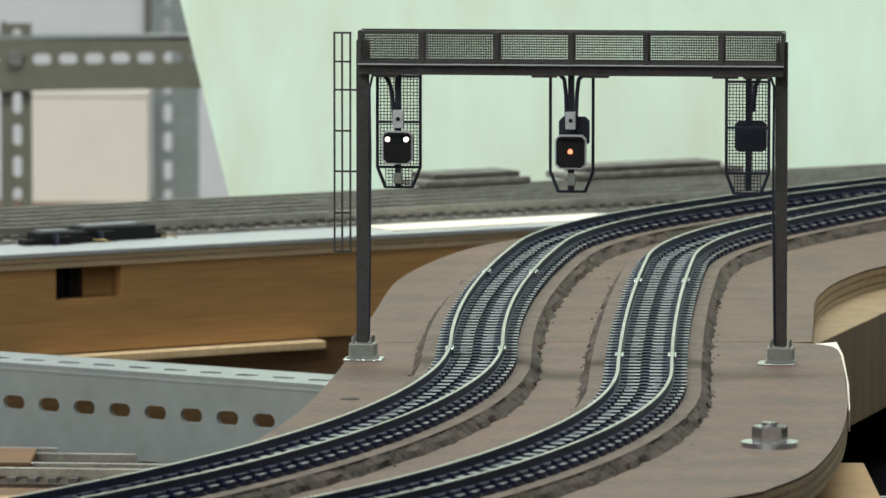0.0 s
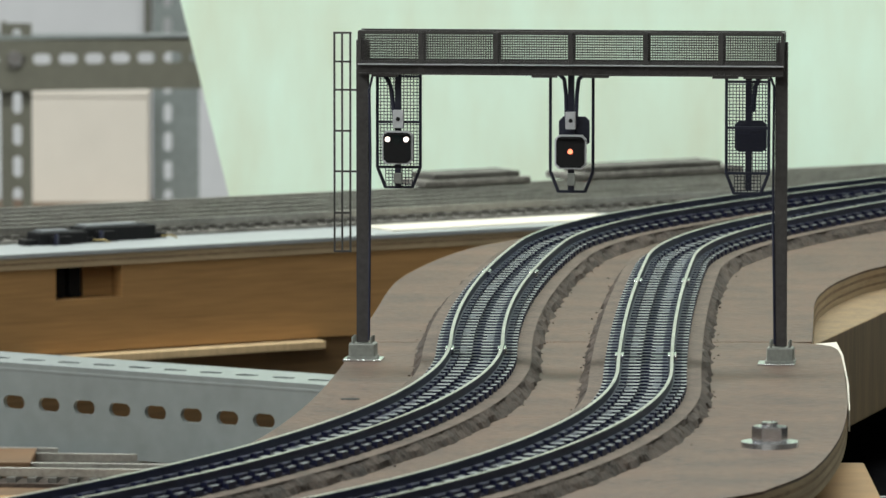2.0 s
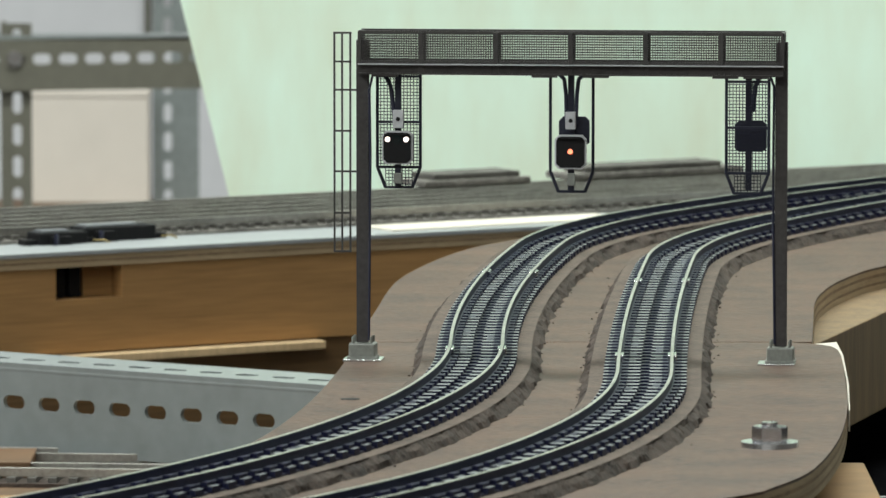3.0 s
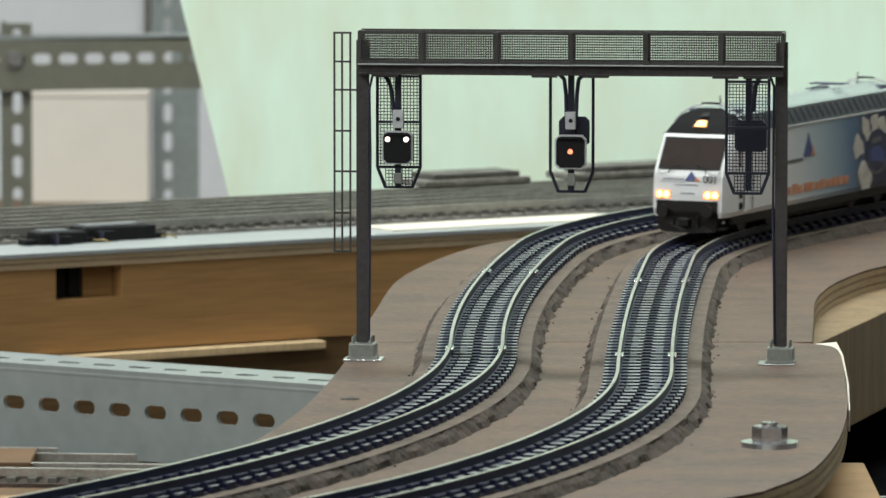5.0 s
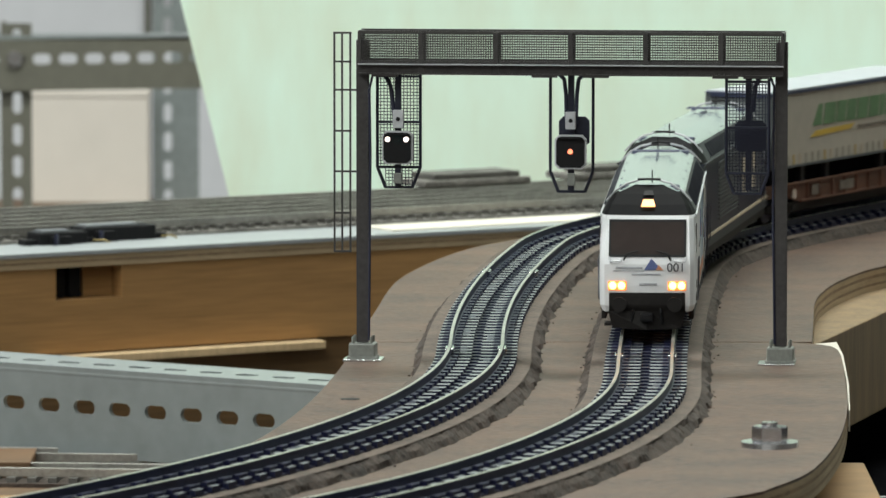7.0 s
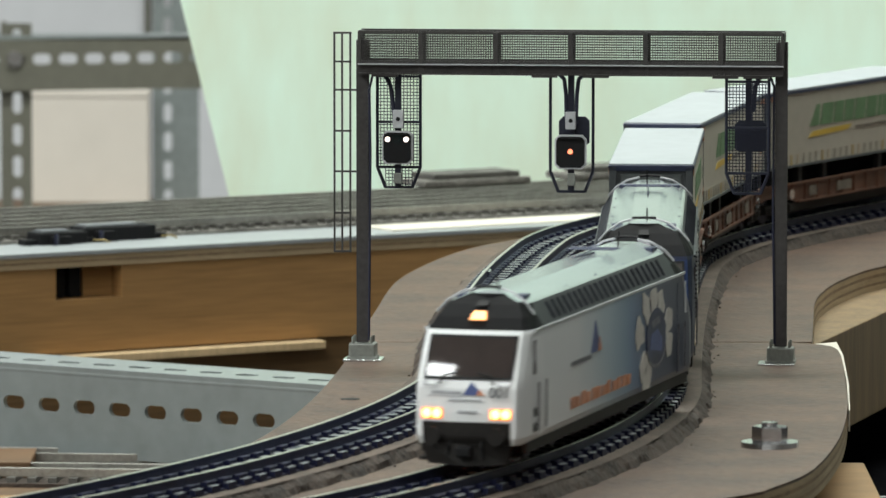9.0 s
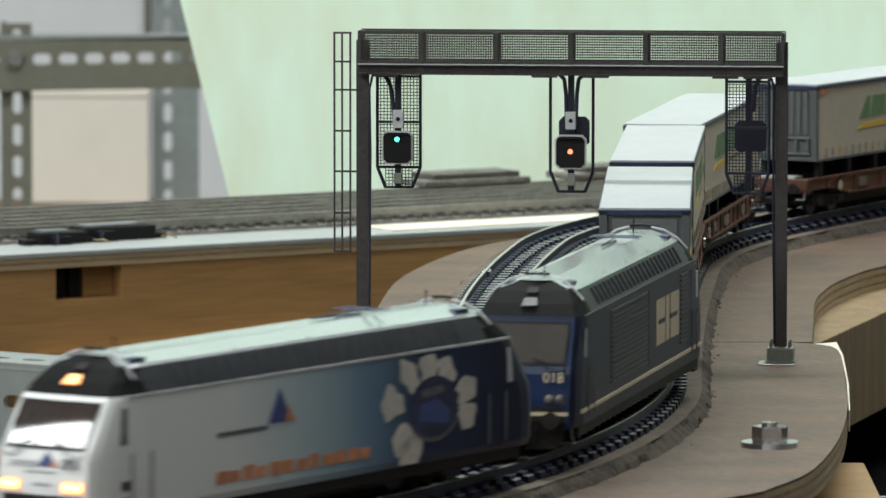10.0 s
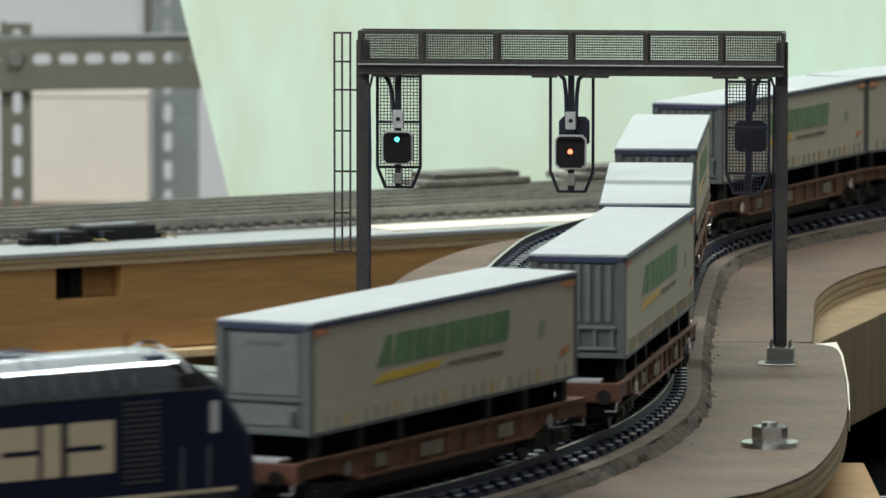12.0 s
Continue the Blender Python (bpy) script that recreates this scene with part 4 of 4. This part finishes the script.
def locomotive(label, white):
    lo = thing("electric_locomotive", label, "locomotive", "locomotives")
    side_mat = LIVERY if white else NAVY
    body = part("body", loco_shell(lambda c: c.z < BODY_TOP and not (abs(c.x) > 56 and abs(c.y) < 8.0)), side_mat, lo, "white to navy painted body" if white else "dark navy painted body")
    for e in (1, -1):
        face = (WHITE_PAINT if e > 0 else NAVY) if white else NAVY_MID
        part("cab_face", loco_shell(lambda c: c.z < BODY_TOP and e * c.x > 56 and abs(c.y) < 8.0), face, lo)
        part("cab_mask", loco_shell(lambda c: c.z > BODY_TOP and e * c.x > 48.2), MASK, lo, "dark cab roof")
    part("roof_side", loco_shell(lambda c: BODY_TOP < c.z < CANT_TOP and abs(c.x) < 48.2), ROOF_GREY, lo, "grey sloping roof sides")
    part("roof", loco_shell(lambda c: c.z > CANT_TOP and abs(c.x) < 48.2), SILVER, lo, "bright silver roof deck")
    for e in (1, -1):
        lit = white and e > 0
        pane = SCREEN if white else SCREEN_GREY
        # windscreen with a dark rubber frame
        ws = part("windscreen", face_grid(-7.1, 7.1, 15.4, 21.5, 0.16, e, 0.10), pane, lo, "dark glass windscreen", smooth=True)
        for u0, u1, z0, z1 in ((-7.5, 7.5, 15.0, 15.45), (-7.5, 7.5, 21.45, 21.9), (-7.5, -7.05, 15.0, 21.9), (7.05, 7.5, 15.0, 21.9)):
            part("screen_rubber", face_grid(u0, u1, z0, z1, 0.2, e), BLACK, ws)
        for sy in (-1, 1):
            holder = part("wiper", bent_rod([on_face(sy * 4.6, 14.2, 0.5), on_face(sy * 3.9, 15.4, 0.8), on_face(sy * 1.8, 15.9, 0.8)], 0.17, 5) if e > 0 else turned(bent_rod([on_face(sy * 4.6, 14.2, 0.5), on_face(sy * 3.9, 15.4, 0.8), on_face(sy * 1.8, 15.9, 0.8)], 0.17, 5), e), BLACK, lo)
            part("grab_bar", turned(bent_rod([on_face(sy * 7.4, 14.8, 0.1), on_face(sy * 7.3, 14.0, 0.5), on_face(sy * 5.3, 14.0, 0.5), on_face(sy * 5.1, 14.5, 0.1)], 0.16, 5), e), RIM if white else BLACK, lo)
            lamp = part("headlamp", face_plate(rect(sy * 5.8 - 1.75, sy * 5.8 + 1.75, 8.6, 10.3), 0.22, e), LAMP_HALO if lit else SCREEN_GREY, lo, "lit twin headlamp" if lit else "unlit grey headlamp")
            for k, m in ((-0.85, HEADLAMP), (0.85, HEADLAMP)):
                bm = bmesh.new()
                bmesh.ops.create_uvsphere(bm, u_segments=14, v_segments=8, radius=0.78 * MM, matrix=Matrix.Translation(on_face(sy * 5.8 + k, 9.5, 0.05) * MM) @ Matrix.Diagonal((0.6, 1, 1, 1)))
                part("lamp_lens", turned(bm, e), m if lit else PETAL_DARK, lamp, smooth=True)
            part("buffer", turned(rod((60.5, sy * 5.4, 6.0), (63.2, sy * 5.4, 6.0), 0.7, 12), e), UNDER, lo)
            part("buffer_plate", turned(rod((63.2, sy * 5.4, 6.0), (63.7, sy * 5.4, 6.0), 1.45, 16), e), UNDER, lo)
            part("front_step", turned(box(57.5, 61.0, sy * 7.4 - 0.9, sy * 7.4 + 0.9, 1.6, 2.2, 0.15), e), UNDER, lo)
            part("air_hose", turned(bent_rod([(61.3, sy * 2.6, 5.2), (62.6, sy * 2.8, 4.2), (62.2, sy * 3.0, 2.2)], 0.28, 6), e), BLACK, lo)
            # silver grab rails over the cab roof
            part("cab_rail", turned(bent_rod([(47.6, sy * 2.0, 28.9), (48.2, sy * 4.4, 28.3), (49.0, sy * 6.6, 26.9), (49.4, sy * 8.3, 25.0)], 0.2, 6), e), RIM, lo, "pale curved roof rail")
            part("roof_hatch", turned(box(43.0, 46.6, sy * 4.6 - 1.3, sy * 4.6 + 1.3, 27.1, 27.75, 0.1, Matrix.Translation((0, 0, 0))), e), BOX_NAVY, lo)
        part("cab_rail", turned(bent_rod([(47.8, -2.2, 29.1), (48.4, 0, 29.2), (47.8, 2.2, 29.1)], 0.24, 6), e), BLACK, lo)
        part("apron", face_grid(-7.4, 7.4, 4.45, 8.1, 0.22, e), UNDER, lo, "black front apron")
        bm = bmesh.new()
        vs = [[bm.verts.new(Vector(p) * MM) for p in row] for row in (((61.9, -7.6, 4.6), (62.3, 0, 4.6), (61.9, 7.6, 4.6)), ((61.2, -6.6, 1.2), (62.9, 0, 1.0), (61.2, 6.6, 1.2)), ((59.0, -6.6, 1.2), (59.0, 0, 1.0), (59.0, 6.6, 1.2)), ((58.5, -7.6, 4.6), (58.5, 0, 4.6), (58.5, 7.6, 4.6)))]
        for ra, rb in zip(vs, vs[1:]):
            for j in range(2):
                bm.faces.new((ra[j], ra[j + 1], rb[j + 1], rb[j]))
        part("snow_plough", turned(bm, e), UNDER, lo, "black plough under the buffer beam")
        part("coupler", turned(box(61, 64.0, -1.3, 1.3, 2.6, 4.3, 0.3), e), BLACK, lo)
        tl = part("top_lamp", face_plate([(-1.35, 24.2), (1.35, 24.2), (1.0, 25.4), (-1.0, 25.4)], 0.5, e), TOPLAMP if lit else PETAL_DARK, lo, "lit top lamp" if lit else "unlit top lamp")
        part("horn_cover", face_plate([(-1.0, 26.2), (1.0, 26.2), (0.8, 27.0), (-0.8, 27.0)], 0.4, e), BLACK, lo)
        part("aerial", turned(rod((43.5, 0.5, 28.3), (43.9, 0.5, 30.6), 0.15, 6), e), BLACK, lo)
    for x in (-20, 0, 20):
        part("roof_seam", box(x - 0.15, x + 0.15, -6.4, 6.4, 26.9, 27.1), BOX_NAVY, lo)
    part("pantograph", bent_rod([(-24, 0, 28.5), (-10, 0, 28.8), (-24, 0, 29.1)], 0.15, 6), BOX_NAVY, lo, "folded pantograph")
    for x in (-25.5, -22.5):
        part("panto_strip", rod((x, -4.4, 29.2), (x, 4.4, 29.2), 0.16, 6), BOX_NAVY, lo)
    for sy in (-1, 1):
        part("roof_gutter", box(-53, 53, sy * 9.3 - 0.2, sy * 9.3 + 0.2, 22.35, 22.75), RIM if white else ROOF_GREY, lo)
        part("skirt", box(-57, 57, sy * 8.5 - 0.5, sy * 8.5 + 0.5, 2.6, 4.6, 0.2), UNDER, lo)
        for i in range(22):
            x = -39 + i * 3.7
            part("louvre", rod((x, sy * 8.95, 23.3), (x, sy * 7.35, 26.0), 0.32, 4), ROOF_GREY, lo)
        for e in (1, -1):
            part("cab_door", side_plate(rect(e * 47.4, e * 51.4, 5.2, 21.2), sy, 9.44), side_mat if not (white and e > 0) else WHITE_PAINT, lo)
            part("cab_window", side_plate([(e * 52.8, 15.4), (e * 54.4, 15.4), (e * 53.7, 21.0), (e * 52.8, 21.0)] if white else rect(e * 52.4, e * 54.0, 15.8, 20.6), sy, 9.46), SCREEN if e > 0 else RIM, lo, "" if e > 0 else "pale tail cab window")
            part("door_rail", rod((e * 46.9, sy * 9.7, 6), (e * 46.9, sy * 9.8, 14), 0.16, 5), PETAL_DARK, lo)
            part("door_rail", rod((e * 51.9, sy * 9.7, 6), (e * 51.9, sy * 9.8, 14), 0.16, 5), PETAL_DARK, lo)
        if white:
            for z in (5.9, 8.4):
                part("side_vent", side_plate(rect(52.2, 54.0, z, z + 1.5), sy, 9.5), BLACK, lo)
    bogie(lo, 34, 17, 3.4)
    bogie(lo, -34, 17, 3.4)
    part("underframe", box(-20, 20, -7.5, 7.5, 1.5, 4.6, 0.5), UNDER, lo)
    q = on_face(5.6, 12.1, 0.45) * MM
    text_plate("001" if white else "018", 2.4, Matrix.Translation(q) @ Euler((math.radians(86), 0, math.radians(90)), "XYZ").to_matrix().to_4x4(), lo, ROOF_GREY if white else CREAM)
    if white:
        for sy in (-1, 1):
            cx, cz = -31.0, 13.6
            for k, (deg, far, long, wide) in enumerate(((100, 7.0, 2.6, 2.3), (62, 6.3, 2.2, 2.3), (14, 8.2, 2.6, 2.0), (-18, 8.6, 2.3, 2.0), (135, 8.4, 3.0, 1.9), (172, 10.4, 2.6, 2.4), (215, 9.4, 2.4, 2.2), (236, 9.8, 3.4, 2.6))):
                a = math.radians(180 - deg)
                px, pz = cx + far * 1.15 * math.cos(a), cz + far * 0.86 * math.sin(a)
                pts = petal_outline(px, pz, a, long * 1.25, wide * 1.1, k * 1.7)
                part("petal", side_plate([(x, min(max(z, 4.8), 21.9)) for x, z in pts], sy, 9.52), PETAL, lo)
            part("flower_heart", side_plate([(cx + 7.2 * math.cos(i * math.pi / 12) * (1 + 0.05 * math.sin(3 * i)), 13.4 + 5.0 * math.sin(i * math.pi / 12)) for i in range(24)], sy, 9.56), HEART_PRINT, lo)
            part("heart_mark", side_plate([(cx + 4.6, 11.4), (cx - 4.0, 10.4), (cx - 4.4, 12.6), (cx - 1, 14.6), (cx + 3.8, 14.0)], sy, 9.6), BLUE_PRINT, lo)
            part("heart_mark", side_plate(ribbon([(cx + 7.4 * math.cos(u), 13.0 + 4.9 * math.sin(u)) for u in [math.radians(200 + 14 * i) for i in range(11)]], 0.35), sy, 9.62), PETAL_DARK, lo)
            part("heart_mark", side_plate([(cx + 4, 16.2), (cx - 2, 16.8), (cx - 3, 15.6), (cx + 3, 15.0)], sy, 9.6), PETAL_DARK, lo)
            part("logo_triangle", side_plate([(15.5, 15.0), (9.0, 15.0), (12.4, 20.4)], sy, 9.52), BLUE_PRINT, lo)
            part("logo_triangle", side_plate([(11.0, 15.0), (8.2, 15.0), (9.9, 17.4)], sy, 9.56), ORANGE_PRINT, lo)
            part("lettering_bar", side_plate(rect(29, 15.8, 14.2, 14.9), sy, 9.52), PETAL_DARK, lo)
            for k in range(12):
                x, w, h = 29.5 - k * 3.6, (3.2, 2.6, 3.0, 2.4)[k % 4], (1.9, 1.7, 2.2, 1.7, 2.0)[k % 5]
                part("lettering_bar", side_plate([(x, 7.0), (x - w, 7.0), (x - w - 0.2, 7.0 + h), (x - 0.2, 7.0 + h)], sy, 9.52), ORANGE_PRINT, lo)
        part("logo_triangle", face_plate([(-0.6, 12.5), (2.9, 12.5), (0.8, 14.7)], 0.2), BLUE_PRINT, lo)
        part("logo_triangle", face_plate([(1.7, 12.5), (3.1, 12.5), (2.2, 13.5)], 0.24), ORANGE_PRINT, lo)
        part("lettering_bar", face_plate(rect(-6.0, -0.9, 12.75, 13.1), 0.2), FAINT, lo)
        part("lettering_bar", face_plate(rect(-6.6, -0.6, 12.3, 12.38), 0.2), FAINT, lo)
        part("lettering_bar", face_plate(rect(-3.0, 2.6, 11.55, 11.8), 0.2), FAINT, lo)
        part("lettering_bar", face_plate(rect(-1.5, 1.9, 9.6, 9.95), 0.2), FAINT, lo)
    else:
        for sy in (-1, 1):
            part("body_stripe", box(-57, 57, sy * 9.4 - 0.2, sy * 9.4 + 0.2, 6.6, 7.2), CREAM, lo, "cream waist stripe")
            part("lower_panel", side_plate(rect(-56, 56, 4.6, 6.5), sy, 9.48), ROOF_GREY, lo)
            for i in range(15):
                z = 9.0 + i * 0.86
                part("side_slat", box(-3.0, 30.5, sy * 9.5 - 0.2, sy * 9.5 + 0.2, z, z + 0.36), SLAT, lo)
                part("side_slat", box(-43, -36.0, sy * 9.5 - 0.2, sy * 9.5 + 0.2, z, z + 0.36), SLAT, lo)
            part("marking_panel", side_plate(rect(-5.0, -35.5, 8.2, 21.6), sy, 9.46), NAVY, lo)
            # block marking: three cream shapes with slits
            mark = [rect(-12.0, -20.4, 11.0, 19.0), rect(-21.4, -24.6, 11.0, 19.0), rect(-26.0, -34.4, 11.0, 19.0)]
            for pts in (rect(-14.0, -20.5, 14.6, 15.4), rect(-25.9, -32.4, 14.6, 15.4)):
                part("marking_opening", side_plate(pts, sy, 9.62), NAVY, lo)
            for pts in mark:
                part("block_marking", side_plate(pts, sy, 9.56), CREAM, lo)
        part("front_stripe", face_grid(-8.0, 8.0, 6.6, 7.2, 0.3, 1, 0.0, 8, 1), CREAM, lo)
    return lo


def container_wagon():
    wg = thing("container_wagon", "rust-brown flat wagon with fishbelly side sills", "wagon", "container train")
    for sy in (-1, 1):
        pts = [(-52, 6.0), (-40, 6.0), (-32, 4.4), (32, 4.4), (40, 6.0), (52, 6.0), (52, 8.6), (-52, 8.6)]
        part("side_sill", side_plate(pts, sy, 7.9, 0.8), RUST, wg)
        part("sill_lip", box(-52, 52, sy * 8.0 - 0.4, sy * 8.0 + 0.4, 8.4, 8.9), RUST, wg)
        part("sill_foot", box(-32, 32, sy * 8.0 - 0.4, sy * 8.0 + 0.4, 4.2, 4.7), RUST, wg)
        for i in range(13):
            x = -42 + i * 7
            part("sill_rib", box(x - 0.3, x + 0.3, sy * 7.9, sy * 8.3, 4.7 if abs(x) < 33 else 6.1, 8.5), RUST, wg)
        for x0, x1 in ((-24, -18.5), (2, 10), (22, 26)):
            part("data_plate", box(x0, x1, sy * 8.2 - 0.1, sy * 8.2 + 0.12, 5.4, 7.6), DATA_GREY, wg, "pale worn data panel")
        for x in (-45, -30, -16, 16, 30, 45):
            part("twist_lock", box(x - 1.0, x + 1.0, sy * 7.0 - 0.7, sy * 7.0 + 0.7, 8.4, 12.4, 0.1), BLACK, wg)
        for x in (-37, 37):
            part("brake_wheel", rod((x, sy * 8.4, 6.4), (x, sy * 8.8, 6.4), 1.2, 14), ZINC, wg)
    for x in (-51, -36, -24, -12, 0, 12, 24, 36, 51):
        part("cross_member", box(x - 1.0, x + 1.0, -7.4, 7.4, 6.4, 8.5), RUST, wg)
    part("spine", box(-51, 51, -2.4, 2.4, 5.0, 8.4), UNDER, wg)
    part("brake_gear", box(-31, 31, -5.6, 5.6, 1.6, 5.4, 0.5), UNDER, wg, "dark brake gear under the frame")
    # support widened into a black block, so the gap's shade is put into colour
    part("saddle", box(-44, 44, -6.4, 6.4, 8.4, 12.4, 0.3), SHADE_BLACK, wg, "black saddle filling the shaded gap under the load")
    for e in (-1, 1):
        part("end_platform", box(min(e * 48.6, e * 52.5), max(e * 48.6, e * 52.5), -4.6, 4.6, 8.7, 9.2, 0.1), RIM, wg, "pale metal end platform")
        part("headstock", box(min(e * 51.2, e * 53.0), max(e * 51.2, e * 53.0), -8.0, 8.0, 5.4, 8.7, 0.2), RUST, wg)
        part("coupler", box(min(e * 52, e * 56), max(e * 52, e * 56), -1.3, 1.3, 2.8, 4.6, 0.3), BLACK, wg)
        for sy in (-1, 1):
            bf = part("buffer", rod((e * 52.5, sy * 5.4, 6.6), (e * 54.8, sy * 5.4, 6.6), 0.7, 10), RUST, wg)
            part("buffer_plate", rod((e * 54.8, sy * 5.4, 6.6), (e * 55.2, sy * 5.4, 6.6), 1.3, 14), UNDER, bf)
            part("shunter_rail", bent_rod([(e * 52.8, sy * 7.4, 5.8), (e * 53.4, sy * 7.4, 4.0), (e * 53.4, sy * 5.4, 4.0)], 0.16, 5), RIM, wg)
        bogie(wg, e * 40, 11, 2.9, 7.2)
    return wg


def container(doors=False):
    ct = thing("swap_body_container", "grey-cream curtain-sided container with %s and white roof" % ("a flat panelled end" if doors else "ribbed ends"), "container", "containers on the train")
    L, W, Z0, Z1 = 48.2, 8.35, 12.6, 30.3
    part("box", box(-L + 0.6, L - 0.6, -W + 0.12, W - 0.12, Z0, Z1 - 0.2, 0.1), CURTAIN, ct)
    part("roof", box(-L, L, -W, W, Z1 - 0.35, Z1 + 0.15, 0.12), BOX_ROOF, ct, "clean white roof")
    for sy in (-1, 1):
        part("roof_trim", box(-L, L, sy * W - 0.18, sy * W + 0.18, Z1 - 0.95, Z1 - 0.30), BOX_NAVY, ct)
        part("bottom_rail", box(-L, L, sy * W - 0.2, sy * W + 0.2, Z0 - 0.1, Z0 + 0.45), BOX_GREY, ct)
        for i in range(26):
            x = -44 + i * 3.5
            part("strap", box(x - 0.32, x + 0.32, sy * W - 0.05, sy * W + 0.1, Z0 + 0.4, Z0 + 2.8), (STRAP, STRAP, CREAM, YELLOW_STRAP, STRAP)[i % 5], ct)
        for x in (-45.2, 45.2):
            part("corner_mark", box(x - 2.2, x + 2.2, sy * W - 0.1, sy * W + 0.14, Z1 - 2.2, Z1 - 1.1), ORANGE_PRINT, ct)
        # green slanted block marking, yellow streak and grey bar below it
        widths = (5.4, 6.6, 5.2, 5.2, 6.0, 5.8, 2.2, 6.0)
        along = 26.0
        for i, w in enumerate(widths):
            p = [(along, 21.3), (along - w, 21.3), (along - w - 1.1, 26.2), (along - 1.1, 26.2)]
            if i == 0:
                p = [(along, 21.3), (along - w, 21.3), (along - w - 0.4, 26.2), (along - w + 1.4, 26.2)]
            p = [(x * sy, z) for x, z in p]
            part("green_block", side_plate(p, sy, W + 0.02, 0.1), GREEN_PRINT, ct)
            along -= w + 0.75
        part("yellow_streak", side_plate([(x * sy, z) for x, z in ((27.0, 18.7), (4.0, 19.3), (2.0, 20.5), (24.0, 20.1))], sy, W + 0.02, 0.1), YELLOW_PRINT, ct)
        part("grey_bar", side_plate([(x * sy, z) for x, z in ((0.0, 19.2), (-20.0, 19.2), (-20.0, 19.9), (0.0, 19.9))], sy, W + 0.02, 0.1), DATA_GREY, ct)
        part("small_mark", side_plate([(x * sy, z) for x, z in ((-34.0, 21.0), (-36.0, 21.0), (-36.0, 23.4), (-34.0, 23.4))], sy, W + 0.02, 0.1), MARK_PALE, ct)
        part("small_mark", side_plate([(x * sy, z) for x, z in ((-42.0, 16.6), (-45.6, 17.6), (-45.6, 18.4), (-42.0, 17.8))], sy, W + 0.02, 0.1), ORANGE_PRINT, ct)
    for e in (-1, 1):
        def out(a, b, y0, y1, z0, z1, bevel=0.1):
            return box(min(e * (L + a), e * (L + b)), max(e * (L + a), e * (L + b)), y0, y1, z0, z1, bevel)
        end = part("end_frame", out(-0.7, 0, -W, W, Z0, Z1 - 0.3), BOX_GREY, ct, "grey end wall")
        part("end_header", out(0, 0.5, -W, W, Z1 - 1.3, Z1 - 0.2), BOX_NAVY, end, "dark blue header")
        part("end_foot", out(0, 0.45, -W, W, Z0, Z0 + 0.9), BOX_GREY, end)
        for sy in (-1, 1):
            part("corner_post", out(0, 0.5, sy * (W - 0.75) - 0.75, sy * (W - 0.75) + 0.75, Z0, Z1 - 0.4), BOX_GREY, end)
        if doors and e > 0:
            part("door_panel", out(0, 0.2, -6.0, 6.0, Z0 + 6.2, Z1 - 2.0), END_PANEL, end, "plain grey-green end panel")
            part("end_bar", out(0, 0.6, -6.8, 6.8, Z0 + 5.2, Z0 + 5.8), BOX_GREY, end)
            part("door_panel", out(0, 0.2, -6.0, 6.0, Z0 + 1.4, Z0 + 4.8), END_PANEL, end)
            part("vent_slot", out(0.2, 0.3, -3.0, 3.0, Z1 - 3.6, Z1 - 3.0, 0), BOX_GREY, end)
            part("latch", out(0.2, 0.9, 4.6, 5.4, Z0 + 2.0, Z0 + 4.0), BOX_GREY, end)
        else:
            for i in range(7):
                y = -5.4 + i * 1.8
                part("corrugation", out(0, 0.4, y - 0.45, y + 0.45, Z0 + 6.2, Z1 - 1.6), END_PANEL, end)
            for z in (Z0 + 1.4, Z0 + 5.0):
                part("end_bar", out(0.2, 0.8, -0.5, 6.6, z, z + 0.5), END_PANEL, end)
            for y in (0.0, 3.0, 6.0):
                part("end_upright", out(0.2, 0.7, y - 0.25, y + 0.25, Z0 + 1.4, Z0 + 5.4), END_PANEL, end)
            part("door_panel", out(0, 0.25, -6.2, -1.4, Z0 + 1.2, Z0 + 5.4), END_PANEL, end)
    return ct


LOCO_PIVOT, WAGON_PIVOT = 45.0, 38.7
# how far each vehicle's middle follows behind the middle of the leading locomotive
FOLLOW = (236.5, 349.0, 449.0, 583.0, 716.0, 815.0, 935.0)
loco_white = locomotive("white and navy electric locomotive with flower print and lit headlamps", True)
loco_navy = locomotive("dark navy electric locomotive with cream stripe and block marking", False)
wagon_one, container_one, container_two = container_wagon(), container(True), container()
wagons = [wagon_one] + [copy_thing(wagon_one, Matrix()) for _ in range(6)]
containers = [container_one, container_two] + [copy_thing(container_two, Matrix()) for _ in range(5)]


# ---- everything that moves ----
def motions():
    times = [i * 0.25 for i in range(49)]

    def place(t, behind):
        u = run(t) - behind
        return u + 0.11 * max(0.0, u - 395.0)

    for ob, behind in ((loco_white, 0.0), (loco_navy, 126.0)):
        walk(ob, [(t, pose_on(NEAR, place(t, behind) + LOCO_PIVOT, place(t, behind) - LOCO_PIVOT)) for t in times])
    for wagon, load, behind in zip(wagons, containers, FOLLOW):
        rows = [(t, pose_on(NEAR, place(t, behind) + WAGON_PIVOT, place(t, behind) - WAGON_PIVOT)) for t in times]
        walk(wagon, rows)
        walk(load, rows)
    # the junction signal changes from two white lamps to one green
    for ob, x, r0, r1 in ((lamp_w1, -35.75, 0, 180), (lamp_w2, -32.15, 0, 180), (lamp_g, -33.9, 180, 360)):
        at = lambda a: pose(x * MM, -1.2 * MM, 43.25 * MM, 0, 0, a)
        walk(ob, [(0.0, at(r0)), (9.5, at(r0)), (9.534, at(r0 + 60)), (9.567, at(r0 + 120)), (9.6, at(r1)), (12.0, at(r1))])


motions()
